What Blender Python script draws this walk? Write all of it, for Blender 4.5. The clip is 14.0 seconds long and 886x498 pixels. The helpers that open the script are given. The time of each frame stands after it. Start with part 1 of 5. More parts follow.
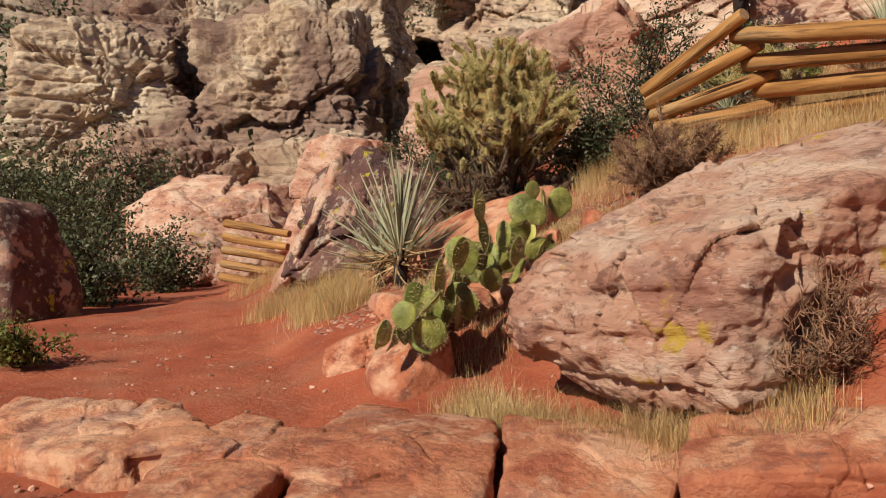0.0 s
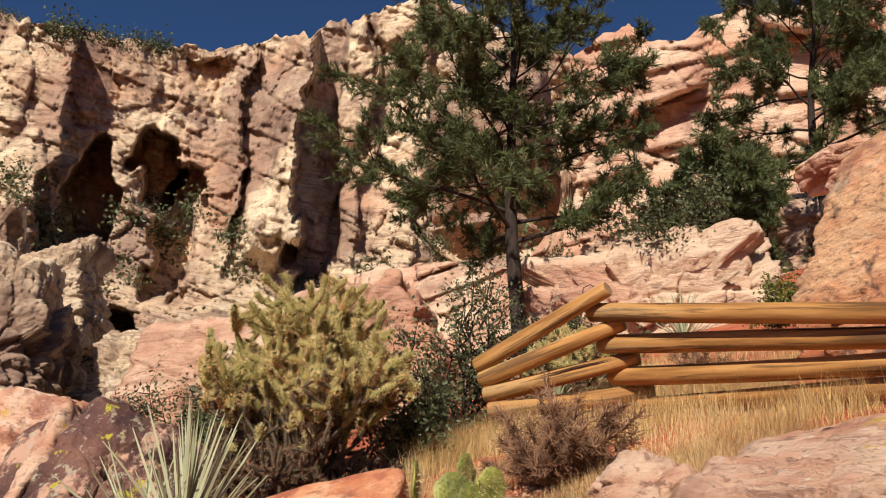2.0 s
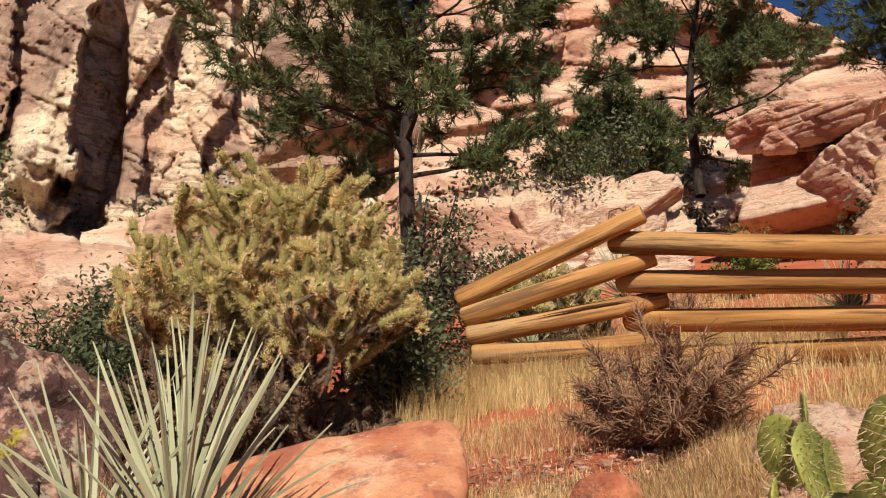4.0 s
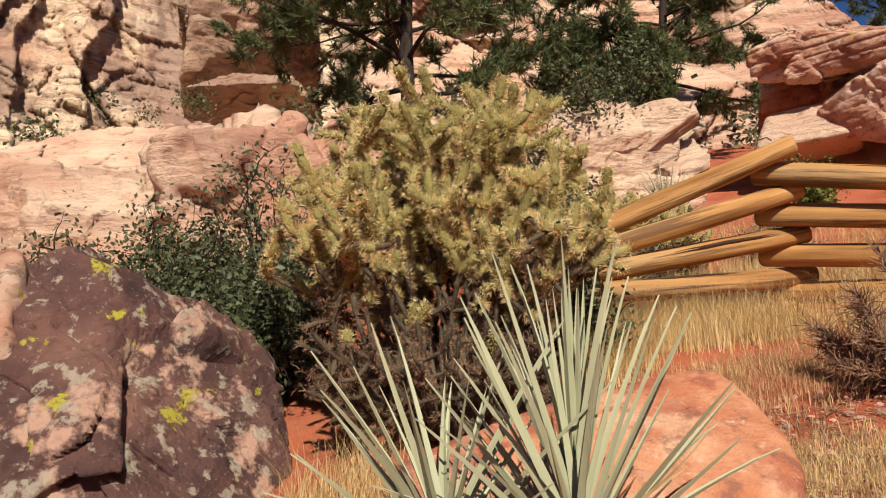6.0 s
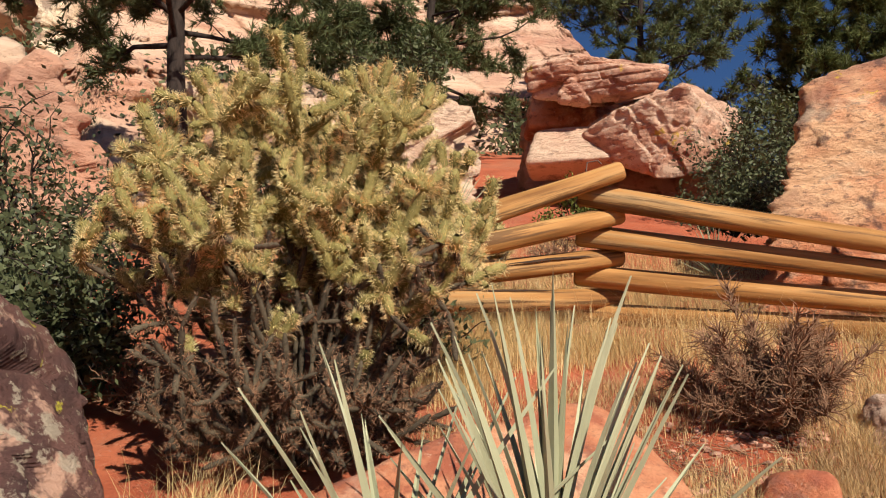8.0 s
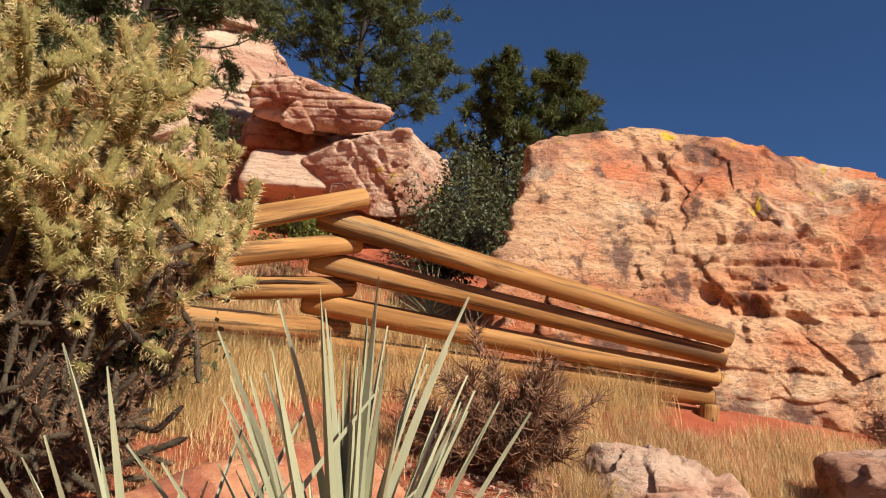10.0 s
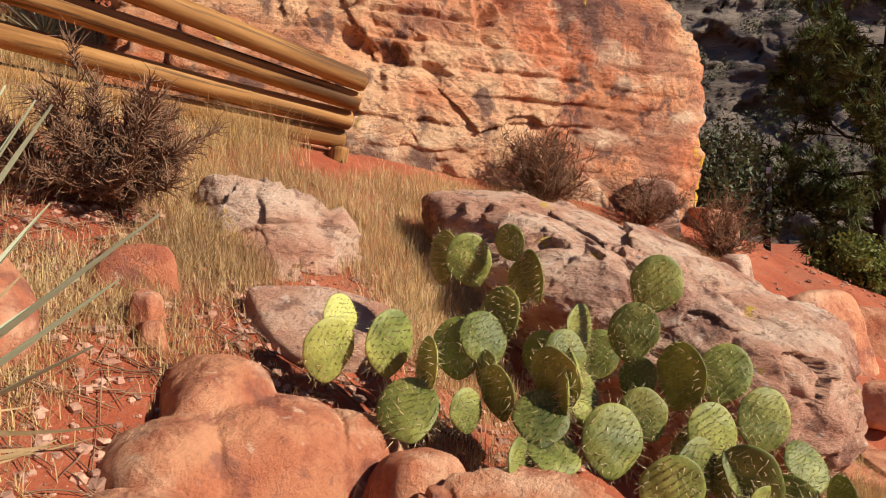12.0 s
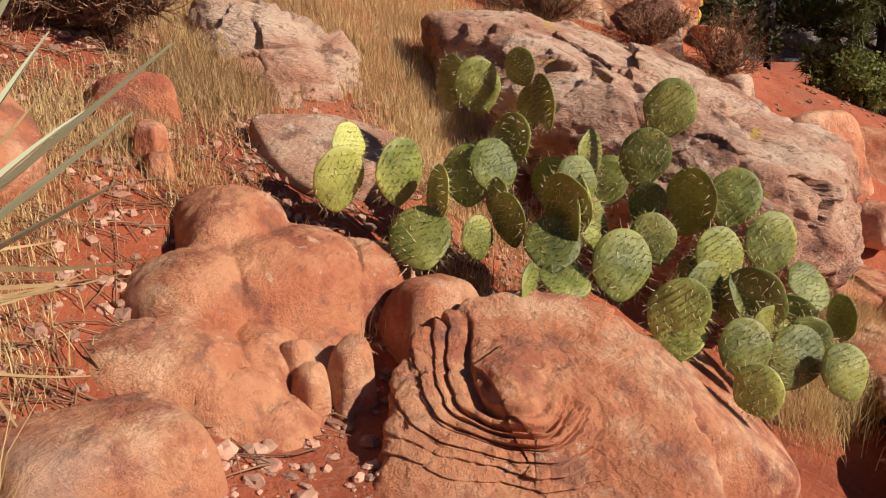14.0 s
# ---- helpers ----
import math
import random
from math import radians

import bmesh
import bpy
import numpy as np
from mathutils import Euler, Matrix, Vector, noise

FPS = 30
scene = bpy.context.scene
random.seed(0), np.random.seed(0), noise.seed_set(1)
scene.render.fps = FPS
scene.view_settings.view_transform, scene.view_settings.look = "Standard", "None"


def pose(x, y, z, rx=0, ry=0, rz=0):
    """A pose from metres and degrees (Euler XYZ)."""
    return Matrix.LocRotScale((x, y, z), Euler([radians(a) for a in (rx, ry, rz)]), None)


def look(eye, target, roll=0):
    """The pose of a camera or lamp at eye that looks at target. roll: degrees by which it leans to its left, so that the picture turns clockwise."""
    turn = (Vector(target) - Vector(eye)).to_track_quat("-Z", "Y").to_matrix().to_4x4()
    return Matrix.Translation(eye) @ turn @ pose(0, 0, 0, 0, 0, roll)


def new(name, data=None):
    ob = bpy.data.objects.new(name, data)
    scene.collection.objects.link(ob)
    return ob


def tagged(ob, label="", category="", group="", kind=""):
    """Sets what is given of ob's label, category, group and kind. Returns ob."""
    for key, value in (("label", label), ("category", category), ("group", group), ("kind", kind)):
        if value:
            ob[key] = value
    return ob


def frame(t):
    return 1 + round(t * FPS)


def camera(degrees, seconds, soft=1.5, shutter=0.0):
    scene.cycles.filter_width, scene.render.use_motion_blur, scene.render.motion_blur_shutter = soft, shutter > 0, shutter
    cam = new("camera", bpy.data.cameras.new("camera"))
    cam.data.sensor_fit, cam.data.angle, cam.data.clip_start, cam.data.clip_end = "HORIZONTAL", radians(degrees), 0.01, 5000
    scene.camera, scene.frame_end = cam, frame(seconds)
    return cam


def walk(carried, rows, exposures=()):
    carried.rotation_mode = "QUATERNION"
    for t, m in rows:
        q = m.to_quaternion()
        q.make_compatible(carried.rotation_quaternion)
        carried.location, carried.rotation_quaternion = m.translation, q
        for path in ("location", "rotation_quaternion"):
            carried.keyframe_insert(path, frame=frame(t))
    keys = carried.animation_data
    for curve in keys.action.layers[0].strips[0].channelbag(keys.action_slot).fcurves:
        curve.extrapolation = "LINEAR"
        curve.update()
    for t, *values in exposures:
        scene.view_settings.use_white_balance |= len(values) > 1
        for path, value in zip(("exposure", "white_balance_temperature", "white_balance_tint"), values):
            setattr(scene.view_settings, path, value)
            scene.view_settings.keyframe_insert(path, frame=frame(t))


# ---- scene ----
cam = camera(55.3, 14.0, soft=1.1)

PATH = [
    (0, (6.148, -2.734, 1.146), (4.753, -1.302, 1.197), 0.5),
    (0.5, (5.566, -2.486, 1.113), (4.399, -0.916, 1.532), 2.0),
    (1, (4.928, -2.238, 1.129), (3.989, -0.594, 1.773), 2.3),
    (1.5, (4.289, -2.049, 1.186), (3.465, -0.371, 1.895), 2.3),
    (2, (3.712, -1.701, 1.204), (2.976, 0.004, 1.946), 2.4),
    (2.5, (3.09, -1.398, 1.2), (2.45, 0.336, 1.964), 2.4),
    (3, (2.461, -1.088, 1.211), (1.921, 0.684, 1.966), 2.2),
    (3.2, (2.222, -0.921, 1.225), (1.739, 0.871, 1.97), 2.3),
    (5.3, (-0.007, -0.054, 1.487), (-0.001, 1.868, 2.041), -0.4),
    (5.5, (-0.224, -0.053, 1.491), (-0.213, 1.872, 2.032), -0.5),
    (6, (-0.671, 0.037, 1.555), (-0.636, 1.969, 2.068), -0.8),
    (6.5, (-0.967, 0.118, 1.654), (-0.838, 2.052, 2.147), -0.7),
    (7, (-1.253, 0.221, 1.694), (-0.928, 2.137, 2.167), -0.5),
    (7.2, (-1.356, 0.276, 1.735), (-0.95, 2.179, 2.198), -0.6),
    (9.3, (-1.579, 1.225, 1.855), (-0.474, 2.798, 2.406), 1.0),
    (9.5, (-1.661, 1.151, 1.79), (-0.504, 2.682, 2.353), 1.1),
    (10, (-1.597, 1.266, 1.842), (-0.27, 2.659, 2.39), 0.9),
    (10.5, (-1.598, 1.277, 1.865), (-0.093, 2.49, 2.379), 0.8),
    (11, (-1.635, 1.299, 1.881), (0.029, 2.325, 2.305), 0.8),
    (11.5, (-1.358, 1.232, 1.786), (0.405, 2.143, 2.033), 0.9),
    (12, (-1.265, 1.161, 1.745), (0.562, 1.974, 1.736), 0.9),
    (12.5, (-1.201, 1.129, 1.698), (0.634, 1.89, 1.465), 0.6),
    (13, (-1.18, 1.114, 1.715), (0.642, 1.845, 1.336), -0.2),
    (13.5, (-1.198, 1.135, 1.739), (0.618, 1.856, 1.314), 0.1),
    (14, (-1.274, 1.248, 1.758), (0.524, 2.016, 1.337), 0.3),
]
walk(cam, [(t, look(eye, target, roll)) for t, eye, target, roll in PATH], [(0, 0.08), (0.8, 0.22), (1.5, 0.35), (3.2, 0.4), (6, 0.4), (9.5, 0.55), (11, 0.45), (12.5, 0.4), (14, 0.32)])

# ---- world, sun, exposure ----
SUN_AZ, SUN_EL = radians(176), radians(33)      # azimuth from +y towards +x
sun_way = Vector((math.sin(SUN_AZ) * math.cos(SUN_EL), math.cos(SUN_AZ) * math.cos(SUN_EL), math.sin(SUN_EL)))
sun = new("sun", bpy.data.lights.new("sun", "SUN"))
sun.data.energy, sun.data.angle, sun.data.color = 5.0, radians(0.5), (1.0, 0.93, 0.82)
sun.matrix_world = look(sun_way * 50, (0, 0, 0))
world = bpy.data.worlds.new("world")
scene.world = world
world.use_nodes = True
_wn = world.node_tree.nodes
_sky = _wn.new("ShaderNodeTexSky")
_sky.sky_type, _sky.sun_disc = "NISHITA", False
_sky.sun_elevation, _sky.sun_rotation = SUN_EL, SUN_AZ
_sky.altitude, _sky.dust_density, _sky.ozone_density = 2500, 0.0, 9.0
world.node_tree.links.new(_sky.outputs[0], _wn["Background"].inputs[0])
_wn["Background"].inputs[1].default_value = 0.056


# ---- materials ----
def mat(name, stops, scale=1.0, detail=8.0, rough=0.9, bump=0.3, bump_scale=14.0, stretch=(1, 1, 1),
        layers=(), per_object=0.0, per_island=0.0, translucent=0.0, coord="Position", spec=0.2, bump_dist=0.03):
    """Noise-driven colour ramp, extra colour layers (scale, low, high, colour, amount, stretch) and fine bump."""
    m = bpy.data.materials.new(name)
    m.use_nodes = True
    nt = m.node_tree
    n, link = nt.nodes, nt.links.new
    bsdf = n["Principled BSDF"]
    geo = n.new("ShaderNodeNewGeometry")
    if coord == "Position":
        src = geo.outputs["Position"]
    else:
        src = n.new("ShaderNodeTexCoord").outputs["Object"]

    def noise_tex(sc, st, det=8.0, rgh=0.6):
        mp = n.new("ShaderNodeMapping")
        mp.inputs["Scale"].default_value = st
        link(src, mp.inputs[0])
        t = n.new("ShaderNodeTexNoise")
        t.inputs["Scale"].default_value, t.inputs["Detail"].default_value, t.inputs["Roughness"].default_value = sc, det, rgh
        link(mp.outputs[0], t.inputs["Vector"])
        return t.outputs["Fac"]

    ramp = n.new("ShaderNodeValToRGB")
    els = ramp.color_ramp.elements
    while len(els) < len(stops):
        els.new(0.5)
    for e, (p, c) in zip(els, stops):
        e.position, e.color = p, (*c, 1)
    link(noise_tex(scale, stretch, detail), ramp.inputs[0])
    col = ramp.outputs[0]
    for sc, low, high, c, amount, st in layers:
        mr = n.new("ShaderNodeMapRange")
        mr.inputs[1].default_value, mr.inputs[2].default_value, mr.inputs[4].default_value = low, high, amount
        link(noise_tex(sc, st, 6.0, 0.65), mr.inputs[0])
        mx = n.new("ShaderNodeMix")
        mx.data_type = "RGBA"
        mx.inputs["B"].default_value = (*c, 1)
        mx.inputs[7].default_value = (*c, 1)
        link(mr.outputs[0], mx.inputs[0])
        link(col, mx.inputs[6])
        col = mx.outputs[2]
    for amount, kind in ((per_object, "object"), (per_island, "island")):
        if amount:
            rnd = n.new("ShaderNodeObjectInfo").outputs["Random"] if kind == "object" else geo.outputs["Random Per Island"]
            mr = n.new("ShaderNodeMapRange")
            mr.inputs[3].default_value, mr.inputs[4].default_value = 1 - amount, 1 + amount
            link(rnd, mr.inputs[0])
            hs = n.new("ShaderNodeHueSaturation")
            link(mr.outputs[0], hs.inputs["Value"])
            link(col, hs.inputs["Color"])
            col = hs.outputs[0]
    link(col, bsdf.inputs["Base Color"])
    bsdf.inputs["Roughness"].default_value = rough
    bsdf.inputs["Specular IOR Level"].default_value = spec
    if bump:
        b = n.new("ShaderNodeBump")
        b.inputs["Strength"].default_value, b.inputs["Distance"].default_value = bump, bump_dist
        link(noise_tex(bump_scale, stretch, 10.0, 0.7), b.inputs["Height"])
        link(b.outputs[0], bsdf.inputs["Normal"])
    if translucent:
        tr = n.new("ShaderNodeBsdfTranslucent")
        link(col, tr.inputs[0])
        ms = n.new("ShaderNodeMixShader")
        ms.inputs[0].default_value = translucent
        link(bsdf.outputs[0], ms.inputs[1])
        link(tr.outputs[0], ms.inputs[2])
        link(ms.outputs[0], n["Material Output"].inputs[0])
    return m


FLAT = (1, 1, 4)          # bedding: quick change with height
UPRIGHT = (1, 1, 0.18)    # streaks that run down
M_DIRT = mat("red_dirt", [(0.25, (0.27, 0.058, 0.027)), (0.5, (0.42, 0.105, 0.048)), (0.75, (0.52, 0.165, 0.08))], 1.3, 10, 0.95, 1.0, 24,
             layers=[(0.9, 0.50, 0.66, (0.33, 0.165, 0.095), 0.45, (1, 1, 1)), (22, 0.56, 0.70, (0.45, 0.24, 0.16), 0.5, (1, 1, 1)),
                     (45, 0.60, 0.72, (0.14, 0.06, 0.04), 0.6, (1, 1, 1))])
M_CREAM = mat("cream_sandstone", [(0.30, (0.44, 0.29, 0.18)), (0.45, (0.62, 0.46, 0.30)), (0.6, (0.76, 0.61, 0.42)), (0.72, (0.62, 0.43, 0.28))], 0.14, 12, 0.95, 1.0, 1.1, (1, 1, 2.0),
              layers=[(0.06, 0.46, 0.56, (0.25, 0.145, 0.108), 0.8, (1, 1, 0.45)), (0.05, 0.52, 0.66, (0.46, 0.24, 0.145), 0.65, (1, 1, 1)),
                      (0.30, 0.53, 0.62, (0.17, 0.10, 0.075), 0.75, (1, 1, 0.25)), (0.9, 0.53, 0.63, (0.20, 0.115, 0.08), 0.65, (0.12, 0.12, 2.2)),
                      (2.6, 0.56, 0.66, (0.12, 0.075, 0.052), 0.65, (1, 1, 1.6)), (8, 0.58, 0.67, (0.16, 0.10, 0.07), 0.5, (1, 1, 1.3))], bump_dist=0.3)
M_CLIFF_PINK = mat("pink_cream_sandstone", [(0.30, (0.42, 0.21, 0.14)), (0.46, (0.58, 0.36, 0.245)), (0.6, (0.68, 0.50, 0.35)), (0.75, (0.56, 0.30, 0.195))], 0.30, 12, 0.95, 0.9, 2.4, (1, 1, 2.6),
                   layers=[(0.22, 0.55, 0.66, (0.22, 0.10, 0.07), 0.75, (1, 1, 0.6)), (0.14, 0.52, 0.63, (0.56, 0.26, 0.155), 0.65, (1, 1, 2)),
                           (1.3, 0.54, 0.63, (0.34, 0.17, 0.11), 0.65, (0.1, 0.1, 3)), (3.4, 0.58, 0.67, (0.17, 0.09, 0.065), 0.65, (1, 1, 2)), (12, 0.59, 0.68, (0.20, 0.10, 0.07), 0.5, (1, 1, 1.5))], bump_dist=0.14)
M_RED = mat("red_sandstone", [(0.28, (0.34, 0.095, 0.045)), (0.44, (0.50, 0.175, 0.085)), (0.58, (0.63, 0.29, 0.15)), (0.75, (0.46, 0.145, 0.072))], 1.6, 12, 0.86, 0.9, 15,
            layers=[(2.2, 0.50, 0.60, (0.74, 0.44, 0.265), 0.7, (1, 1, 1)), (3.1, 0.52, 0.62, (0.33, 0.09, 0.05), 0.75, (1, 1, 1)), (6, 0.55, 0.64, (0.22, 0.09, 0.065), 0.65, (1, 1, 1)),
                    (28, 0.60, 0.69, (0.22, 0.085, 0.06), 0.55, (1, 1, 1)), (1.4, 0.57, 0.67, (0.40, 0.27, 0.21), 0.5, (1, 1, 1)), (14, 0.62, 0.68, (0.74, 0.52, 0.36), 0.5, (1, 1, 1))], bump_dist=0.04)
M_PINK = mat("pink_boulder_sandstone", [(0.28, (0.36, 0.14, 0.085)), (0.45, (0.58, 0.31, 0.20)), (0.6, (0.71, 0.49, 0.345)), (0.75, (0.56, 0.27, 0.17))], 1.5, 12, 0.92, 1.0, 14, (1, 1, 2.2),
             layers=[(1.1, 0.54, 0.65, (0.27, 0.115, 0.08), 0.7, (1, 1, 1.4)), (5, 0.56, 0.63, (0.18, 0.08, 0.055), 0.65, (1, 1, 1.6)), (16, 0.59, 0.66, (0.16, 0.075, 0.05), 0.65, (1, 1, 1.4)),
                     (9, 0.60, 0.66, (0.72, 0.56, 0.44), 0.7, (1, 1, 2)), (2.6, 0.63, 0.67, (0.56, 0.36, 0.05), 0.9, (1, 1, 1))], bump_dist=0.05)
M_GIANT = mat("giant_boulder_sandstone", [(0.30, (0.50, 0.16, 0.075)), (0.44, (0.65, 0.29, 0.14)), (0.56, (0.75, 0.45, 0.25)), (0.70, (0.64, 0.25, 0.12))], 0.6, 12, 0.92, 0.9, 7, (1, 1, 1.6),
              layers=[(0.5, 0.50, 0.60, (0.62, 0.17, 0.07), 0.75, (1, 1, 1.2)), (0.7, 0.50, 0.60, (0.30, 0.13, 0.085), 0.75, (1, 1, 1.6)), (2.2, 0.56, 0.62, (0.14, 0.075, 0.06), 0.85, (1, 1, 0.8)), (11, 0.56, 0.63, (0.16, 0.08, 0.06), 0.7, (1, 1, 2.2)),
                      (1.0, 0.57, 0.67, (0.78, 0.58, 0.38), 0.6, (1, 1, 2)), (1.9, 0.63, 0.66, (0.70, 0.47, 0.03), 0.95, (1, 1, 0.7))], bump_dist=0.1)
M_DARK = mat("varnished_sandstone", [(0.3, (0.065, 0.035, 0.032)), (0.5, (0.15, 0.072, 0.058)), (0.68, (0.25, 0.125, 0.09))], 2.0, 12, 0.85, 1.0, 14,
             layers=[(1.3, 0.54, 0.58, (0.60, 0.36, 0.25), 0.95, (1, 1, 1)), (7, 0.56, 0.61, (0.48, 0.40, 0.29), 0.8, (1, 1, 1)), (22, 0.60, 0.66, (0.36, 0.29, 0.20), 0.6, (1, 1, 1)),
                     (3.4, 0.625, 0.66, (0.52, 0.44, 0.05), 0.95, (1, 1, 1))], bump_dist=0.06)
# darker than the near cliffs: the mountainside's shade is mixed into this colour
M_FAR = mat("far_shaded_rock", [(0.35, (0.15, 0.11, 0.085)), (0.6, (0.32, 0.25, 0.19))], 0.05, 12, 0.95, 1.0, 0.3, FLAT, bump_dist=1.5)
M_WOOD = mat("weathered_log", [(0.34, (0.18, 0.075, 0.02)), (0.5, (0.40, 0.195, 0.06)), (0.66, (0.54, 0.31, 0.12))], 7, 8, 0.7, 0.5, 30, (1, 1, 0.06),
             layers=[(3, 0.52, 0.64, (0.26, 0.19, 0.10), 0.65, (1, 1, 0.1)), (16, 0.54, 0.62, (0.09, 0.045, 0.02), 0.8, (1, 1, 0.04))],
             per_object=0.12, coord="Object", bump_dist=0.012)
M_ENDGRAIN = mat("log_end_grain", [(0.35, (0.20, 0.11, 0.05)), (0.65, (0.36, 0.23, 0.12))], 26, 6, 0.85, 0.4, 60, coord="Object")
M_CRACK = mat("dark_wood_crack", [(0.4, (0.035, 0.02, 0.012)), (0.6, (0.06, 0.032, 0.018))], 20, 4, 0.9, 0)
M_BARK = mat("dark_bark", [(0.3, (0.015, 0.011, 0.009)), (0.6, (0.048, 0.034, 0.027))], 14, 8, 0.95, 0.8, 40, (1, 1, 0.3))
M_NEEDLE = mat("pine_needle", [(0.3, (0.06, 0.075, 0.028)), (0.55, (0.115, 0.135, 0.052)), (0.75, (0.18, 0.19, 0.085))], 1.4, 6, 0.6, 0, per_island=0.35, translucent=0.25)
M_FIR = mat("fir_needle", [(0.3, (0.045, 0.06, 0.018)), (0.55, (0.10, 0.115, 0.032)), (0.75, (0.16, 0.16, 0.05))], 1.4, 6, 0.6, 0, per_island=0.35, translucent=0.25)
M_OAKLEAF = mat("scrub_leaf", [(0.3, (0.05, 0.058, 0.025)), (0.55, (0.10, 0.11, 0.05)), (0.75, (0.16, 0.165, 0.085))], 3, 6, 0.5, 0, per_island=0.4, translucent=0.2)
M_LIME = mat("bright_shrub_leaf", [(0.3, (0.10, 0.12, 0.025)), (0.6, (0.20, 0.21, 0.05))], 3, 6, 0.55, 0, per_island=0.35, translucent=0.3)
M_TWIG = mat("brown_twig", [(0.3, (0.11, 0.056, 0.032)), (0.6, (0.29, 0.16, 0.09))], 6, 5, 0.9, 0, per_island=0.35)
M_GRASS = mat("dry_grass", [(0.3, (0.50, 0.33, 0.15)), (0.5, (0.66, 0.48, 0.22)), (0.7, (0.76, 0.60, 0.32))], 1.2, 6, 0.7, 0, per_island=0.3, translucent=0.35)
M_GRASS_RED = mat("dry_red_grass", [(0.3, (0.46, 0.29, 0.14)), (0.55, (0.64, 0.45, 0.22)), (0.75, (0.76, 0.59, 0.32))], 1.2, 6, 0.75, 0, per_island=0.3, translucent=0.3)
M_YUCCA = mat("yucca_blade", [(0.3, (0.25, 0.26, 0.145)), (0.6, (0.43, 0.42, 0.265))], 6, 5, 0.5, 0.2, 40, (1, 1, 0.1),
              layers=[(1.5, 0.6, 0.75, (0.46, 0.36, 0.18), 0.7, (1, 1, 1))], per_object=0.16, coord="Object")
M_STRAW = mat("dead_yucca_blade", [(0.3, (0.34, 0.20, 0.085)), (0.6, (0.52, 0.35, 0.17))], 9, 5, 0.8, 0.2, 40, per_object=0.2, translucent=0.2)
M_PAD = mat("cactus_pad", [(0.3, (0.11, 0.135, 0.03)), (0.5, (0.235, 0.255, 0.055)), (0.7, (0.44, 0.42, 0.10))], 5, 6, 0.42, 0.25, 50,
            layers=[(2.2, 0.50, 0.66, (0.56, 0.54, 0.13), 0.8, (1, 1, 1)), (40, 0.66, 0.72, (0.10, 0.08, 0.04), 0.6, (1, 1, 1))], per_object=0.28, translucent=0.2, spec=0.4)
M_SPINE = mat("pale_spine", [(0.3, (0.50, 0.36, 0.18)), (0.7, (0.70, 0.56, 0.32))], 5, 3, 0.6, 0, per_island=0.3, translucent=0.25)
M_CHOLLA = mat("cholla_stem", [(0.3, (0.13, 0.115, 0.035)), (0.55, (0.25, 0.21, 0.07)), (0.75, (0.38, 0.31, 0.115))], 9, 6, 0.75, 0.8, 60, bump_dist=0.01)
M_CSPINE = mat("cholla_spine", [(0.36, (0.60, 0.50, 0.20)), (0.5, (0.80, 0.66, 0.34)), (0.62, (0.84, 0.55, 0.26))], 3.5, 4, 0.55, 0, per_island=0.3, translucent=0.35)
M_DEADCHOLLA = mat("dead_cholla_stem", [(0.3, (0.035, 0.026, 0.018)), (0.6, (0.115, 0.088, 0.055))], 9, 6, 0.9, 0.8, 60, bump_dist=0.01)
M_POST = mat("dark_sign_post", [(0.4, (0.03, 0.026, 0.022)), (0.6, (0.06, 0.05, 0.04))], 9, 4, 0.7, 0.2)
M_WHITE = mat("white_sign_paint", [(0.4, (0.74, 0.74, 0.72)), (0.6, (0.82, 0.82, 0.80))], 9, 4, 0.5, 0)
M_STEEL = mat("rusty_steel", [(0.4, (0.05, 0.03, 0.022)), (0.6, (0.12, 0.07, 0.05))], 30, 4, 0.6, 0.2)
M_STONE = mat("loose_stone", [(0.3, (0.30, 0.12, 0.07)), (0.6, (0.50, 0.28, 0.19))], 4, 6, 0.9, 0.4, per_island=0.35)


# ---- mesh helpers ----
def link_mesh(name, verts, faces, material, parent=None, smooth=True, label=""):
    me = bpy.data.meshes.new(name)
    verts = np.asarray(verts, np.float32)
    faces = np.asarray(faces, np.int32)
    k = faces.shape[1]
    me.vertices.add(len(verts))
    me.vertices.foreach_set("co", verts.ravel())
    me.loops.add(faces.size)
    me.loops.foreach_set("vertex_index", faces.ravel())
    me.polygons.add(len(faces))
    me.polygons.foreach_set("loop_start", np.arange(0, faces.size, k, dtype=np.int32))
    me.polygons.foreach_set("use_smooth", np.full(len(faces), smooth))
    me.update(calc_edges=True)
    me.materials.append(material)
    ob = new(name, me)
    if parent:
        ob.parent = parent
    if label:
        ob["label"] = label
    return ob


def hash3(i, j, k, seed):
    h = (i * 374761393 + j * 668265263 + k * 2147483647 + seed * 1274126177) & 0xFFFFFFFF
    h = ((h ^ (h >> 13)) * 1274126177) & 0xFFFFFFFF
    return ((h ^ (h >> 16)) & 0xFFFFFF) / float(0xFFFFFF)


def vnoise(p, seed=0):
    """Value noise, -1 to 1, for an array of places."""
    f = np.floor(p).astype(np.int64)
    u = p - f
    u = u * u * (3 - 2 * u)
    out = np.zeros(len(p))
    for a in (0, 1):
        for b in (0, 1):
            for c in (0, 1):
                w = (u[:, 0] if a else 1 - u[:, 0]) * (u[:, 1] if b else 1 - u[:, 1]) * (u[:, 2] if c else 1 - u[:, 2])
                out += w * hash3(f[:, 0] + a, f[:, 1] + b, f[:, 2] + c, seed)
    return out * 2 - 1


def fbm(p, octaves=5, seed=0, gain=0.5):
    out, amp, tot = np.zeros(len(p)), 1.0, 0.0
    for o in range(octaves):
        out += amp * vnoise(p * 2 ** o + 17.3 * o, seed + o)
        tot += amp
        amp *= gain
    return out / tot


